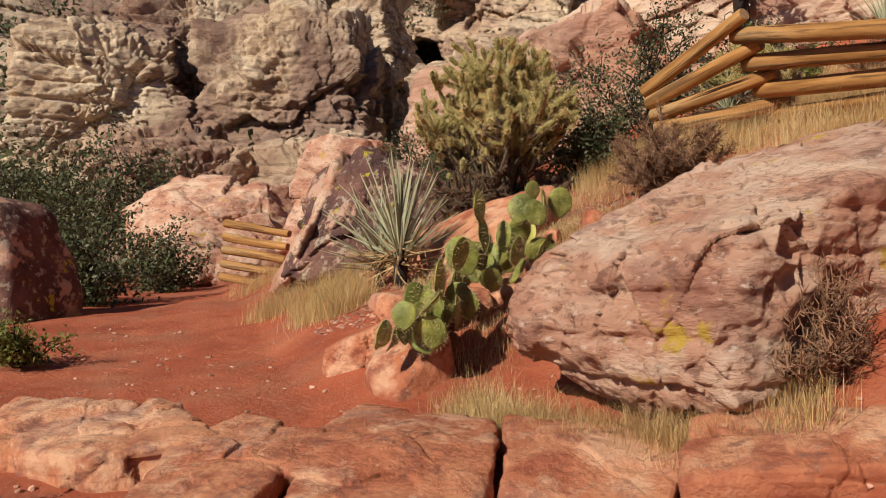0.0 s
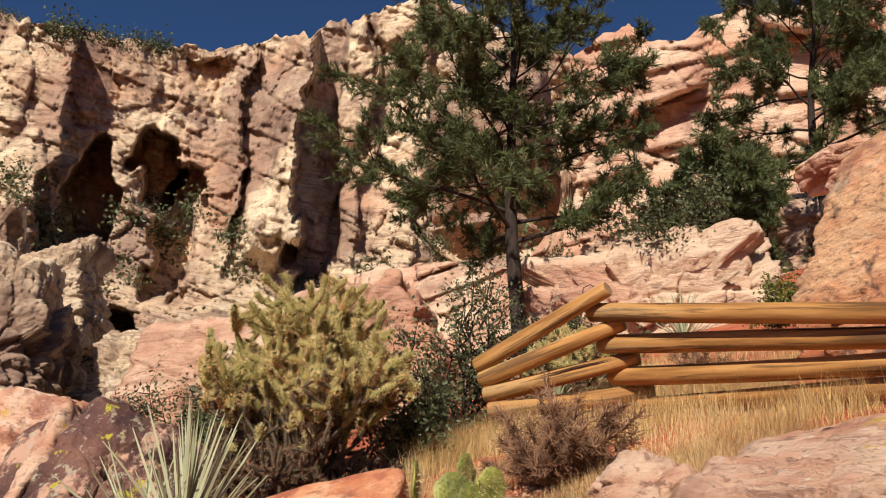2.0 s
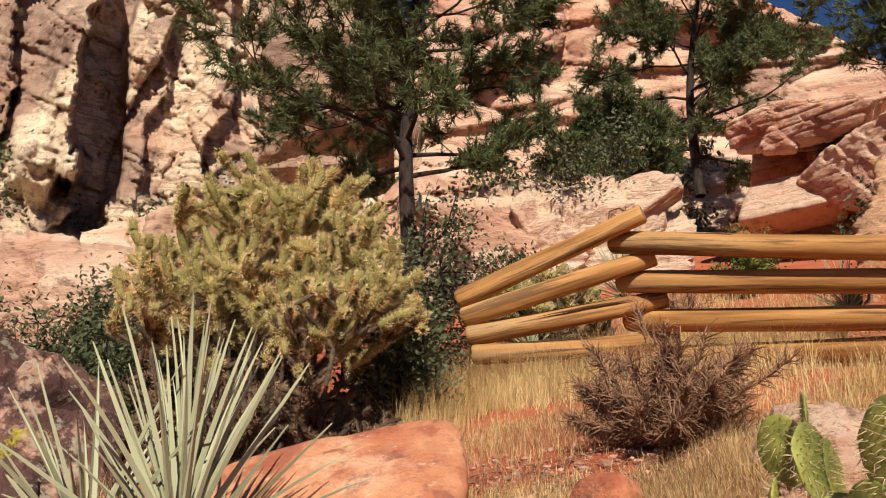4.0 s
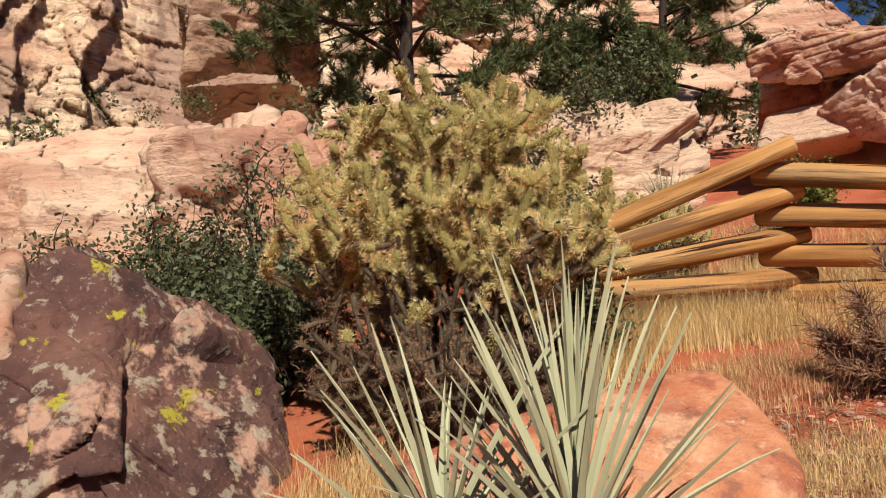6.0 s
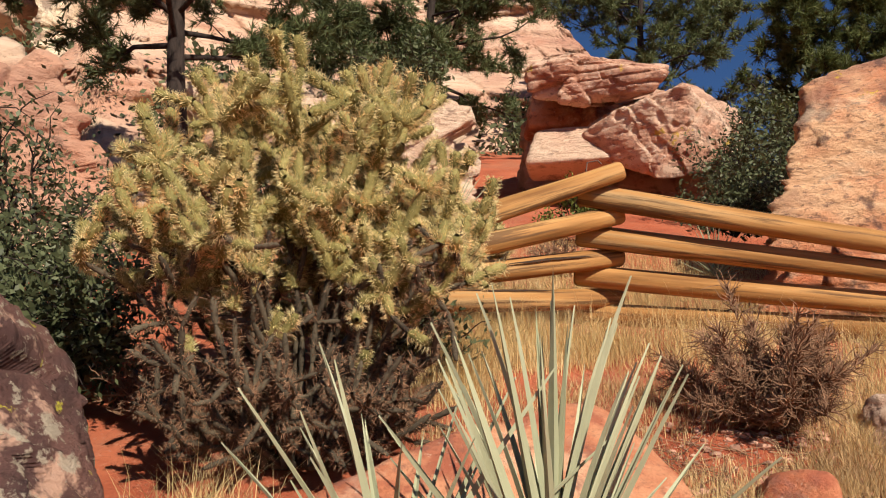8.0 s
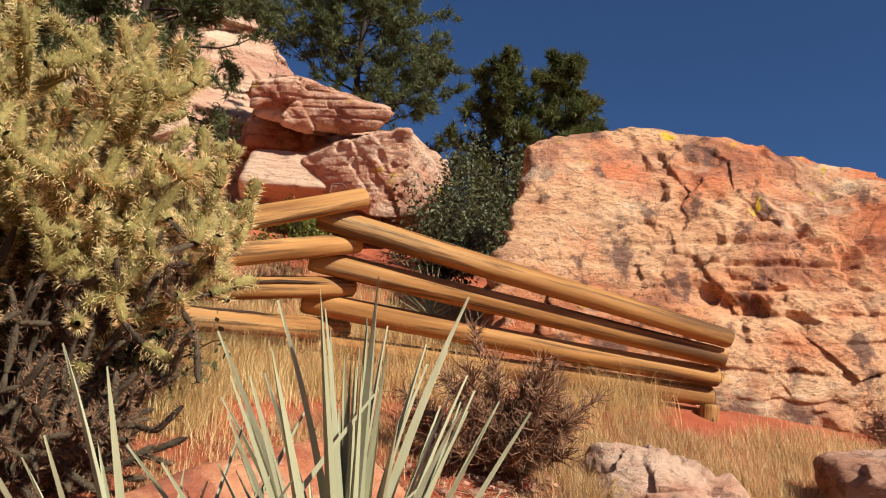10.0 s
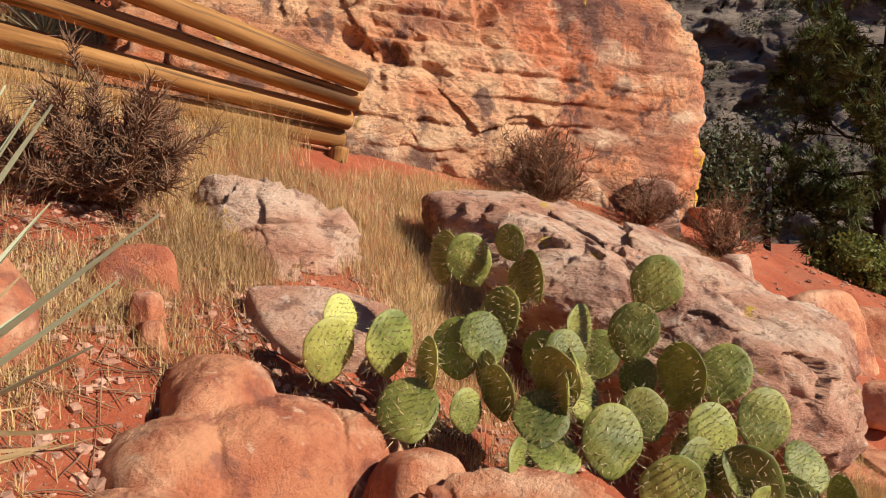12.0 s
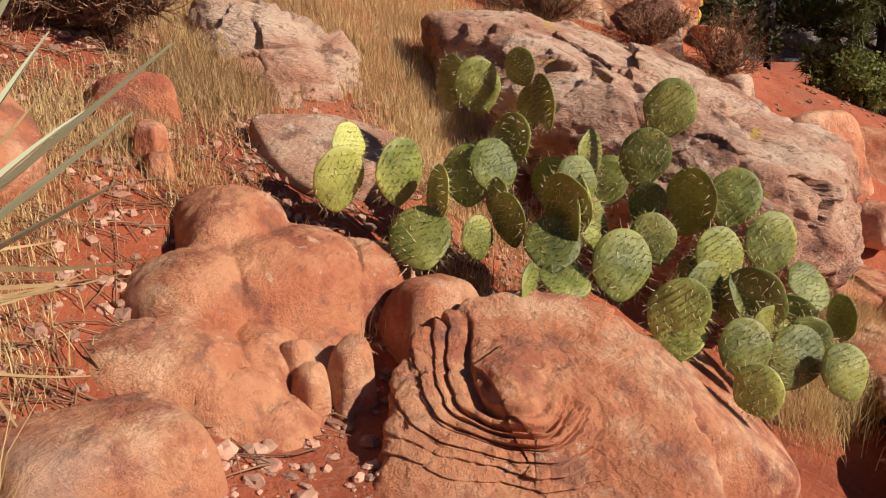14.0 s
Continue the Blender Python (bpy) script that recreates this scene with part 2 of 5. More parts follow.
def cells(p, seed=0):
    """Cell noise: distance to the border between cells, a random number per cell, and the tilt of its face."""
    f = np.floor(p).astype(np.int64)
    d1, d2, idr, lean = np.full(len(p), 9.0), np.full(len(p), 9.0), np.zeros(len(p)), np.zeros(len(p))
    for a in (-1, 0, 1):
        for b in (-1, 0, 1):
            for c in (-1, 0, 1):
                i, j, k = f[:, 0] + a, f[:, 1] + b, f[:, 2] + c
                q = np.stack([i + hash3(i, j, k, seed), j + hash3(i, j, k, seed + 1), k + hash3(i, j, k, seed + 2)], 1)
                d = np.linalg.norm(q - p, axis=1)
                near = d < d1
                lean = np.where(near, (hash3(i, j, k, seed + 4) - 0.5) * (p - q)[:, 0] + (hash3(i, j, k, seed + 5) - 0.5) * (p - q)[:, 1] + (hash3(i, j, k, seed + 6) - 0.5) * (p - q)[:, 2], lean)
                d2 = np.where(near, d1, np.minimum(d2, d))
                idr = np.where(near, hash3(i, j, k, seed + 3), idr)
                d1 = np.where(near, d, d1)
    return d2 - d1, idr, lean * 2


def grid_faces(nu, nv):
    i = np.arange(nu - 1)[:, None] * nv + np.arange(nv - 1)[None]
    return np.stack([i, i + nv, i + nv + 1, i + 1], -1).reshape(-1, 4)


_cube_cache = {}


def cube_sphere(n):
    """Directions and quads of a sphere made from a cube's six grids, welded."""
    if n in _cube_cache:
        return _cube_cache[n]
    a = np.tan(np.linspace(-math.pi / 4, math.pi / 4, n))
    u, v = np.meshgrid(a, a, indexing="ij")
    o = np.ones_like(u)
    sides = [(o, u, v), (-o, v, u), (v, o, u), (u, -o, v), (u, v, o), (v, u, -o)]
    pts = np.concatenate([np.stack(s, -1).reshape(-1, 3) for s in sides])
    faces = np.concatenate([grid_faces(n, n) + k * n * n for k in range(6)])
    keyed, inverse = np.unique(np.round(pts, 5), axis=0, return_inverse=True)
    faces = inverse.reshape(-1)[faces]
    dirs = keyed / np.linalg.norm(keyed, axis=1, keepdims=True)
    _cube_cache[n] = dirs, faces
    return dirs, faces


def hull_planes(pts):
    pts = np.asarray(pts, float)
    c = pts.mean(0)
    out = []
    n = len(pts)
    for i in range(n):
        for j in range(i + 1, n):
            for k in range(j + 1, n):
                nn = np.cross(pts[j] - pts[i], pts[k] - pts[i])
                ln = np.linalg.norm(nn)
                if ln < 1e-6:
                    continue
                nn = nn / ln
                d = (pts - pts[i]) @ nn
                if d.max() < 1e-4:
                    pass
                elif d.min() > -1e-4:
                    nn = -nn
                else:
                    continue
                if not any(np.allclose(nn, q[:3], atol=1e-3) for q in out):
                    out.append((*nn, (pts[i] - c) @ nn))
    return c, np.array(out)


def rock_mesh(name, corners, material, n=40, round_=14, lump=0.06, grain=0.015, bed=0.0, pits=0.0, cracks=0.0, facet=0.0, seed=1, scale=1.0, parent=None, bed_gap=0.12, carve=None):
    """A weathered rock: the rounded hull of a few corners, with lumps, bedding ledges, pits and cracks."""
    c, pl = hull_planes(corners)
    dirs, faces = cube_sphere(n)
    dots = np.maximum(dirs @ pl[:, :3].T, 0) / np.maximum(pl[:, 3], 1e-3)
    r = (dots ** round_).sum(1) ** (-1 / round_)
    p = dirs * r[:, None]
    w = p + c
    off = lump * fbm(w / (0.9 * scale), 4, seed) + grain * fbm(w / (0.11 * scale), 4, seed + 9)
    if bed:
        ph = (w[:, 2] + 0.10 * fbm(w / (1.2 * scale), 3, seed + 5)) / bed_gap
        saw = np.abs(ph - np.floor(ph) - 0.5) * 2
        side = 1 - np.abs(dirs[:, 2])
        off -= bed * np.clip(saw * 3 - 2, 0, 1) * np.clip(side * 1.6, 0, 1) * (0.5 + 0.5 * vnoise(w / (0.5 * scale), seed + 2))
    if pits:
        e, rnd, _ = cells(w / (0.16 * scale), seed + 21)
        hole = np.clip(e * 1.6, 0, 1) * (rnd > 0.66) * np.clip(fbm(w / (0.7 * scale), 2, seed + 4) * 3 + 0.4, 0, 1)
        off -= pits * hole
    if cracks:
        e, rnd, _ = cells(w / (0.75 * scale) + 0.35 * np.stack([fbm(w * 1.7, 3, seed + 31), fbm(w * 1.7, 3, seed + 32), fbm(w * 1.7, 3, seed + 33)], 1), seed + 30)
        off -= cracks * np.exp(-(e / 0.05) ** 2) + cracks * 0.8 * (rnd - 0.5)
    if facet:
        for size, amp in ((1.1, 1.0), (0.42, 0.4)):
            q = w / (size * scale) + 0.25 * np.stack([fbm(w / scale * 1.3, 3, seed + k) for k in (51, 52, 53)], 1)
            e, rnd, lean = cells(q, seed + 60)
            off += facet * amp * (lean * 0.9 + 0.5 * (rnd - 0.5) - 0.10 * np.exp(-(e / 0.05) ** 2))
    if carve:
        off = off + carve(w)
    w = w + dirs * off[:, None]
    base = Vector((c[0], c[1], float(w[:, 2].min())))
    ob = link_mesh(name, w - np.array(base), faces, material, parent)
    ob.location = base
    return ob


def box_corners(cx, cy, cz, sx, sy, sz, yaw=0, tilt=0, lean=0, taper=0.75, seed=0):
    """Eight uneven corners of a block."""
    rs = np.random.RandomState(seed)
    m = pose(cx, cy, cz, tilt, lean, yaw)
    out = []
    for a in (-1, 1):
        for b in (-1, 1):
            for c in (-1, 1):
                k = (taper if c > 0 else 1) * (1 + rs.uniform(-0.16, 0.16))
                out.append(tuple(m @ Vector((a * sx / 2 * k, b * sy / 2 * (taper if c > 0 else 1) * (1 + rs.uniform(-0.16, 0.16)), c * sz / 2 * (1 + rs.uniform(-0.2, 0.2))))))
    return out


# ---- ground ----
def slope_axes(x, y):
    return -0.88 * (x - 6.15) + 0.47 * (y + 2.73), 0.47 * (x - 6.15) + 0.88 * (y + 2.73)


def ground_z(x, y, rough=True):
    x, y = np.asarray(x, float), np.asarray(y, float)
    s, v = slope_axes(x, y)
    base = -0.38 + 0.075 * np.clip(s, -14, 12) + 0.012 * np.clip(s - 12, 0, 60)
    ledge = np.interp(v, [-40, -6, 0, 0.7, 1.6, 2.4, 3.0, 3.6, 4.6, 6.0, 6.6, 9, 30, 60], [-3, -0.4, 0, 0.0, 0.16, 0.42, 0.78, 1.25, 1.85, 2.52, 2.68, 3.8, 13.5, 20])
    plain = np.interp(v, [-40, -6, 0, 0.9, 2.2, 3.6, 4.6, 6.0, 6.6, 9, 30, 60], [-3, -0.4, 0, 0.1, 0.74, 1.35, 1.85, 2.5, 2.66, 3.8, 13.5, 20])
    k = np.clip((s - 5.0) / 2.0, 0, 1)
    k = k * k * (3 - 2 * k)
    far_left = np.clip((s - 14) / 10, 0, 1)
    z = base + (ledge * (1 - k) + plain * k) * (1 - 0.75 * far_left)
    z = z - 0.24 * np.exp(-((x - 0.95) / 0.62) ** 2 - ((y - 2.72) / 0.5) ** 2)
    east = np.clip((x - 9) / 14, 0, 1)
    z = z * (1 - 0.75 * east) - 1.0 * east
    if rough:
        p = np.stack([x, y, np.zeros_like(x)], -1).reshape(-1, 3)
        z = z + (0.05 * fbm(p / 1.3, 4, 3) + 0.018 * fbm(p / 0.2, 3, 7)).reshape(x.shape)
    return z


def gz(x, y):
    return float(ground_z(np.array([x]), np.array([y]))[0])


def spaced(lo, hi, step, reach, ratio=1.12):
    mid = list(np.arange(lo, hi + step / 2, step))
    out, d, a = [], step, hi
    while a < reach:
        d *= ratio
        a += d
        out.append(a)
    back, d, a = [], step, lo
    while a > -reach:
        d *= ratio
        a -= d
        back.append(a)
    return np.array(back[::-1] + mid + out)


_gx, _gy = spaced(-8, 10, 0.06, 2500), spaced(-5, 9, 0.06, 2500)
_X, _Y = np.meshgrid(_gx, _gy, indexing="ij")
_Z = ground_z(_X, _Y)
_d = np.hypot(_X, _Y)
_Z = np.where(_d > 70, _Z * np.clip(1 - (_d - 70) / 60, 0, 1), _Z)
ground = tagged(link_mesh("ground", np.stack([_X, _Y, _Z], -1).reshape(-1, 3), grid_faces(len(_gx), len(_gy)), M_DIRT),
                "red desert dirt slope with a trodden trail and loose grit", "ground", kind="structure")


# ---- far cliffs: relief over azimuth and elevation, seen from the trail ----
def curtain(name, az_lo, az_hi, step, low, high, reach, material, label, seed):
    az = np.arange(az_lo, az_hi, step)
    n = int((max(high(a) for a in az) - min(low(a) for a in az)) / step)
    t = np.linspace(0, 1, n)
    lo, hi = np.array([low(a) for a in az]), np.array([high(a) for a in az])
    A = np.repeat(az[:, None], n, 1)
    E = lo[:, None] + (hi - lo)[:, None] * t[None]
    a, e = np.radians(A.ravel()), np.radians(E.ravel())
    way = np.stack([np.sin(a) * np.cos(e), np.cos(a) * np.cos(e), np.sin(e)], 1)
    r = reach(A.ravel(), E.ravel(), np.repeat(t[None], len(az), 0).ravel(), way)
    p = way * r[:, None] + np.array([0, 0, 1.5])
    back = (way[:, :2] / np.linalg.norm(way[:, :2], axis=1, keepdims=True)).reshape(len(az), n, 2)[:, -1]
    p = p.reshape(len(az), n, 3)
    extra = []
    for k, (out, dz) in enumerate(((3, 0.4), (9, 0.2), (20, -2), (45, -14))):
        q = p[:, -1].copy()
        q[:, :2] += back * out
        q[:, 2] += dz
        extra.append(q[:, None])
    p = np.concatenate([p] + extra, 1)
    ob = link_mesh(name, p.reshape(-1, 3), grid_faces(len(az), n + 4)[:, ::-1], material)
    return tagged(ob, label, "cliff", kind="structure")


def bump_at(A, E, a, e, wa, we):
    return np.exp(-((A - a) / wa) ** 2 - ((E - e) / we) ** 2)


def block_relief(p, size, seed, tall=1.5, lean_k=0.5, crack=0.035):
    """Jointed blocks: each cell stands in or out and leans a little, with thin cracks between."""
    q = p / np.array([size, size, size * tall])
    q = q + 0.55 * np.stack([fbm(q * 0.9, 3, seed + 1), fbm(q * 0.9, 3, seed + 2), 0.6 * fbm(q * 0.9, 3, seed + 3)], 1)
    e, rnd, lean = cells(q, seed)
    return 0.8 * (rnd - 0.5) + lean_k * lean, np.exp(-(e / crack) ** 2)


def beds(p, gap, dip, seed, warp=0.5):
    """Dipping beds: every layer leans back and the next one juts over it."""
    ph = (p[:, 2] + dip * p[:, 0] + warp * gap * 2 * fbm(p / (gap * 6), 3, seed)) / gap
    i = np.floor(ph)
    f = ph - i
    return (f ** 1.5) * (0.35 + 0.65 * hash3(i.astype(np.int64), i.astype(np.int64) * 0 + 3, i.astype(np.int64) * 0 + 7, seed))


def far_reach(A, E, t, way):
    r = np.interp(E, [-4, 2, 8, 14, 18, 22, 30, 40], [26, 34, 52, 72, 84, 93, 105, 122])
    r = r + np.interp(A, [-85, -60, -40, -20, 0], [-4, 0, 0, 4, 10])
    p = way * r[:, None]
    b1, c1 = block_relief(p, 15, 101, 2.6, 0.35)
    b2, c2 = block_relief(p, 5.5, 131, 2.0, 0.3)
    b3, c3 = block_relief(p, 2.0, 161, 1.0, 0.5)
    b4, c4 = block_relief(p, 0.95, 195, 0.8, 0.6)
    k = r / 90
    broken = np.clip(0.5 + 1.6 * fbm(p / 20, 3, 175), 0.15, 1)
    off = k * (5.0 * b1 + 0.5 * c1 + 2.2 * b2 + 0.3 * c2 + broken * (1.3 * b3 + 0.3 * c3) + 0.35 * b4 + 0.1 * c4 + 5 * fbm(p / 26, 4, 171) + 0.16 * fbm(p / 1.1, 3, 172))
    off += k * (0.9 * beds(p, 6.0, 0.3, 181, 0.9) + 0.3 * beds(p, 1.9, 0.2, 183, 0.9))
    # the fin with its shaded side, and the dark hollows
    Aw = A + 1.8 * fbm(np.stack([A * 0.5, E * 0.35, A * 0], 1), 4, 191)
    Ew = E + 2.4 * fbm(np.stack([A * 0.45, E * 0.4, A * 0 + 5], 1), 4, 192)

    def step(v, lo, hi):
        s = np.clip((v - lo) / (hi - lo), 0, 1)
        return s * s * (3 - 2 * s)

    tall = step(Ew, 18, 24)
    for edge, width, depth in ((-33.0, 5.0, 15), (-37.6, 3.0, 6), (-28.0, 2.0, 4), (-50.5, 6, 8), (-23.5, 4, 5), (-57, 5, 6)):
        off -= depth * tall * np.clip(1 + (Aw - edge) / width, 0, 1) * (Aw < edge)
    off += 9 * step(Aw, -33, -32.7) * step(-Aw, 29.6, 30.4) * step(Ew, 17, 19)
    for ca, ce, wa, we, depth in ((-47.3, 22.6, 1.5, 4.4, 17), (-43.2, 25.6, 1.3, 2.4, 15), (-41.6, 22.0, 1.3, 4.0, 13), (-44.2, 12.6, 1.9, 3.8, 13), (-42.0, 11.2, 1.2, 2.4, 11)):
        off += depth * step(1.35 - ((Aw - ca) / wa) ** 2 - ((Ew - ce) / we) ** 2, 0, 0.5)
    return r + off


def sky_far(a):
    return float(np.interp(a, [-92, -75, -66, -55.6, -50, -43.9, -39.7, -35.5, -33.4, -31, -28.7, -26.8, -24.5, -21.5, -19, -16, -12, -7, 0, 6],
                           [27, 29, 30.5, 32.6, 33.2, 33.5, 34.2, 35.7, 36.1, 37.0, 37.7, 38.5, 39.1, 38.8, 37.7, 36.5, 35.4, 34.5, 33, 30])) \
        + 0.5 * noise.noise(Vector((a * 0.55, 3, 1))) + 0.35 * noise.noise(Vector((a * 1.7, 8, 1)))


curtain("cliff_far", -92, 7, 0.125, lambda a: -4, sky_far, far_reach, M_CREAM, "cream sandstone canyon wall with dark desert varnish and deep clefts", 1)


def near_reach(A, E, t, way):
    r = np.interp(E, [-2, 8, 16, 22, 24.5, 26, 30, 40], [11, 14, 18, 21.5, 23.5, 25.5, 27, 31])
    r = r + np.interp(A, [-30, -14, -6, 6, 30, 45], [10, 5, 0, 0, 3, 7])
    p = way * r[:, None]
    b1, c1 = block_relief(p, 6.5, 201, 0.9, 0.5)
    b2, c2 = block_relief(p, 2.1, 231, 0.7, 0.4)
    off = 1.5 * b1 + 0.3 * c1 + 0.4 * b2 + 0.1 * c2 + 1.0 * fbm(p / 6, 4, 271) + 0.05 * fbm(p / 0.4, 3, 272)
    off += 0.5 * beds(p, 2.3, -0.1, 281, 0.9) + 0.14 * beds(p, 0.7, -0.08, 283, 0.9)
    off += 2.6 * bump_at(A, E, 4, 21.5, 9, 1.1)
    return r + off


def sky_near(a):
    return float(np.interp(a, [-30, -24, -17, -13, -10, -7.4, -6, -3.3, -0.8, 0.9, 3.8, 5.2, 7.6, 11, 15.1, 17.6, 22.5, 24.4, 26.3, 28.1, 31, 36, 45],
                           [19, 21.5, 22.5, 22, 22, 25, 36.5, 37.7, 38.2, 36.8, 36.4, 37.2, 37.8, 37.0, 35.6, 35.6, 32.3, 30.8, 29.2, 27, 24, 20, 14])) \
        + 0.25 * noise.noise(Vector((a * 0.8, 5, 2))) + 0.2 * noise.noise(Vector((a * 2.3, 9, 2)))


curtain("cliff_near", -30, 45, 0.15, lambda a: 4, sky_near, near_reach, M_CLIFF_PINK, "pink and cream sandstone slope with stepped ledges behind the fence", 2)


def east_reach(A, E, t, way):
    r = 120 + E * 5
    p = way * r[:, None]
    b1, c1 = block_relief(p, 14, 301, 1.2)
    b2, c2 = block_relief(p, 5, 331, 0.8)
    return r + 6 * b1 + 1.5 * c1 + 3 * b2 + 0.8 * c2 + 6 * fbm(p / 30, 4, 371)


def sky_east(a):
    return float(np.interp(a, [50, 62, 70, 77.6, 81.3, 85.8, 92, 105, 125], [2, 9, 13, 17.3, 19.3, 20.6, 20, 22, 16])) + 0.5 * noise.noise(Vector((a * 0.7, 1, 7)))


curtain("cliff_east", 50, 125, 0.25, lambda a: -3, sky_east, east_reach, M_FAR, "distant rocky mountainside in grey-brown with its shade in the colour, and dark scrub", 3)


# ---- boulders ----
def hollows(spots):
    """Round weathered holes: spots are (x, y, z, radius, depth)."""
    def cut(w):
        off = np.zeros(len(w))
        for x, y, z, rad, depth in spots:
            d = np.linalg.norm(w - np.array([x, y, z]), axis=1) / rad
            off -= depth * np.clip(1.4 - d * 1.1, 0, 1)
        return off
    return cut


def rock(name, corners, material, label, category="boulder", group="", **kw):
    return tagged(rock_mesh(name, corners, material, **kw), label, category, group)


rock("trailside_boulder", [(2.95, 1.15, 0.75), (2.95, 1.2, 1.2), (3.15, 1.0, 0.85), (4.42, 0.95, 0.55), (4.46, 1.0, 1.32), (4.15, 1.25, 0.3), (3.1, 1.6, 0.4), (3.05, 2.75, 1.6), (2.9, 2.0, 1.28), (2.8, 1.4, 0.95), (3.35, 2.6, 1.9),
      (3.75, 3.55, 2.1), (4.75, 3.0, 2.16), (5.0, 2.2, 1.85), (4.9, 2.4, 0.4), (3.9, 3.6, 1.0)],
     M_PINK, "large pitted pink sandstone boulder with yellow lichen beside the trail", n=170, round_=30, lump=0.10, grain=0.04, bed=0.06, pits=0.10, facet=0.13, seed=11, bed_gap=0.21)
rock("giant_boulder", [(3.62, 6.35, 3.9), (3.85, 6.3, 4.7), (3.55, 6.4, 2.4), (4.4, 6.3, 5.3), (5.45, 5.75, 5.55), (6.6, 4.85, 5.3), (7.3, 3.35, 4.7), (7.8, 2.55, 4.4), (8.6, 2.3, 3.9), (8.7, 2.4, 1.6), (8.0, 2.75, 1.6),
      (5.1, 4.75, 2.0), (6.4, 4.0, 1.8), (10, 5.5, 4.6), (10.2, 5.5, 1.5), (7.0, 8.2, 5.2), (6.5, 8.4, 2.0)],
     M_GIANT, "huge orange sandstone boulder with dark stains and yellow lichen", n=190, round_=34, lump=0.2, grain=0.06, bed=0.09, pits=0.11, facet=0.13, seed=12, scale=1.6, bed_gap=0.24, carve=hollows([(5.00, 4.99, 3.54, 0.14, 0.16), (5.11, 4.91, 3.50, 0.14, 0.16), (5.28, 4.80, 3.41, 0.14, 0.16), (5.42, 4.70, 3.40, 0.14, 0.16)]))
rock("varnished_boulder", [(-2.75, 4.75, 3.0), (-2.5, 4.6, 2.85), (-1.62, 5.4, 2.35), (-1.45, 5.0, 1.6), (-1.3, 4.6, 1.0), (-1.9, 3.7, 1.0), (-2.9, 3.6, 1.0), (-3.5, 4.5, 2.5), (-3.6, 4.6, 1.0), (-2.9, 5.9, 2.6), (-1.9, 6.0, 1.6)],
     M_DARK, "dark varnished boulder with pale scars and yellow lichen", n=90, round_=22, lump=0.08, grain=0.035, facet=0.2, pits=0.03, seed=13)
rock("red_slab", [(0.55, 4.45, 2.12), (0.82, 4.5, 2.2), (1.02, 4.1, 1.9), (0.92, 3.6, 1.5), (0.4, 3.5, 1.42), (-0.9, 3.75, 1.4), (-0.9, 4.15, 1.7), (0.2, 4.4, 2.0), (0.8, 4.9, 1.7), (-0.8, 4.4, 1.0), (0.95, 3.65, 1.0), (-0.6, 3.6, 0.9)], M_RED,
     "smooth red sandstone slab on the slope below the fence", n=70, round_=9, lump=0.07, grain=0.01, seed=14)
rock("white_boulder", [(2.25, 4.0, 1.5), (2.55, 4.25, 2.15), (2.75, 4.0, 2.1), (3.05, 3.65, 1.75), (3.0, 3.5, 1.4), (2.3, 3.5, 1.3), (2.6, 4.7, 1.9), (3.2, 4.2, 1.6)], M_PINK,
     "pale pink boulder beside a brown bush in dry grass", n=60, round_=14, lump=0.09, grain=0.03, pits=0.06, bed=0.03, facet=0.14, seed=15, scale=0.7)


# ---- log fence ----
def log_mesh(name, length, radius, seed, sides=20):
    rs = np.random.RandomState(seed)
    rows, zs = [], np.concatenate([[0, 0.012], np.linspace(0.03, length - 0.03, 18), [length - 0.012, length]])
    bend = rs.uniform(-0.02, 0.02, 2)
    for z in zs:
        edge = 0.86 if z in (0, length) else (0.96 if z < 0.02 or z > length - 0.02 else 1.0)
        t = z / length
        rr = radius * edge * (1.04 - 0.12 * t)
        a = np.linspace(0, 2 * math.pi, sides, endpoint=False)
        wob = 1 + 0.035 * np.sin(a * 2 + 3 * t + seed) + 0.02 * np.sin(a * 5 + 11 * t)
        cx, cy = bend * math.sin(math.pi * t)
        rows.append(np.stack([cx + rr * wob * np.cos(a), cy + rr * wob * np.sin(a), np.full(sides, z)], 1))
    v = np.concatenate(rows)
    k = len(zs)
    i = np.arange(k - 1)[:, None] * sides + np.arange(sides)[None]
    j = np.arange(k - 1)[:, None] * sides + (np.arange(sides)[None] + 1) % sides
    f = np.stack([i, j, j + sides, i + sides], -1).reshape(-1, 4)
    return v, f, sides, rr


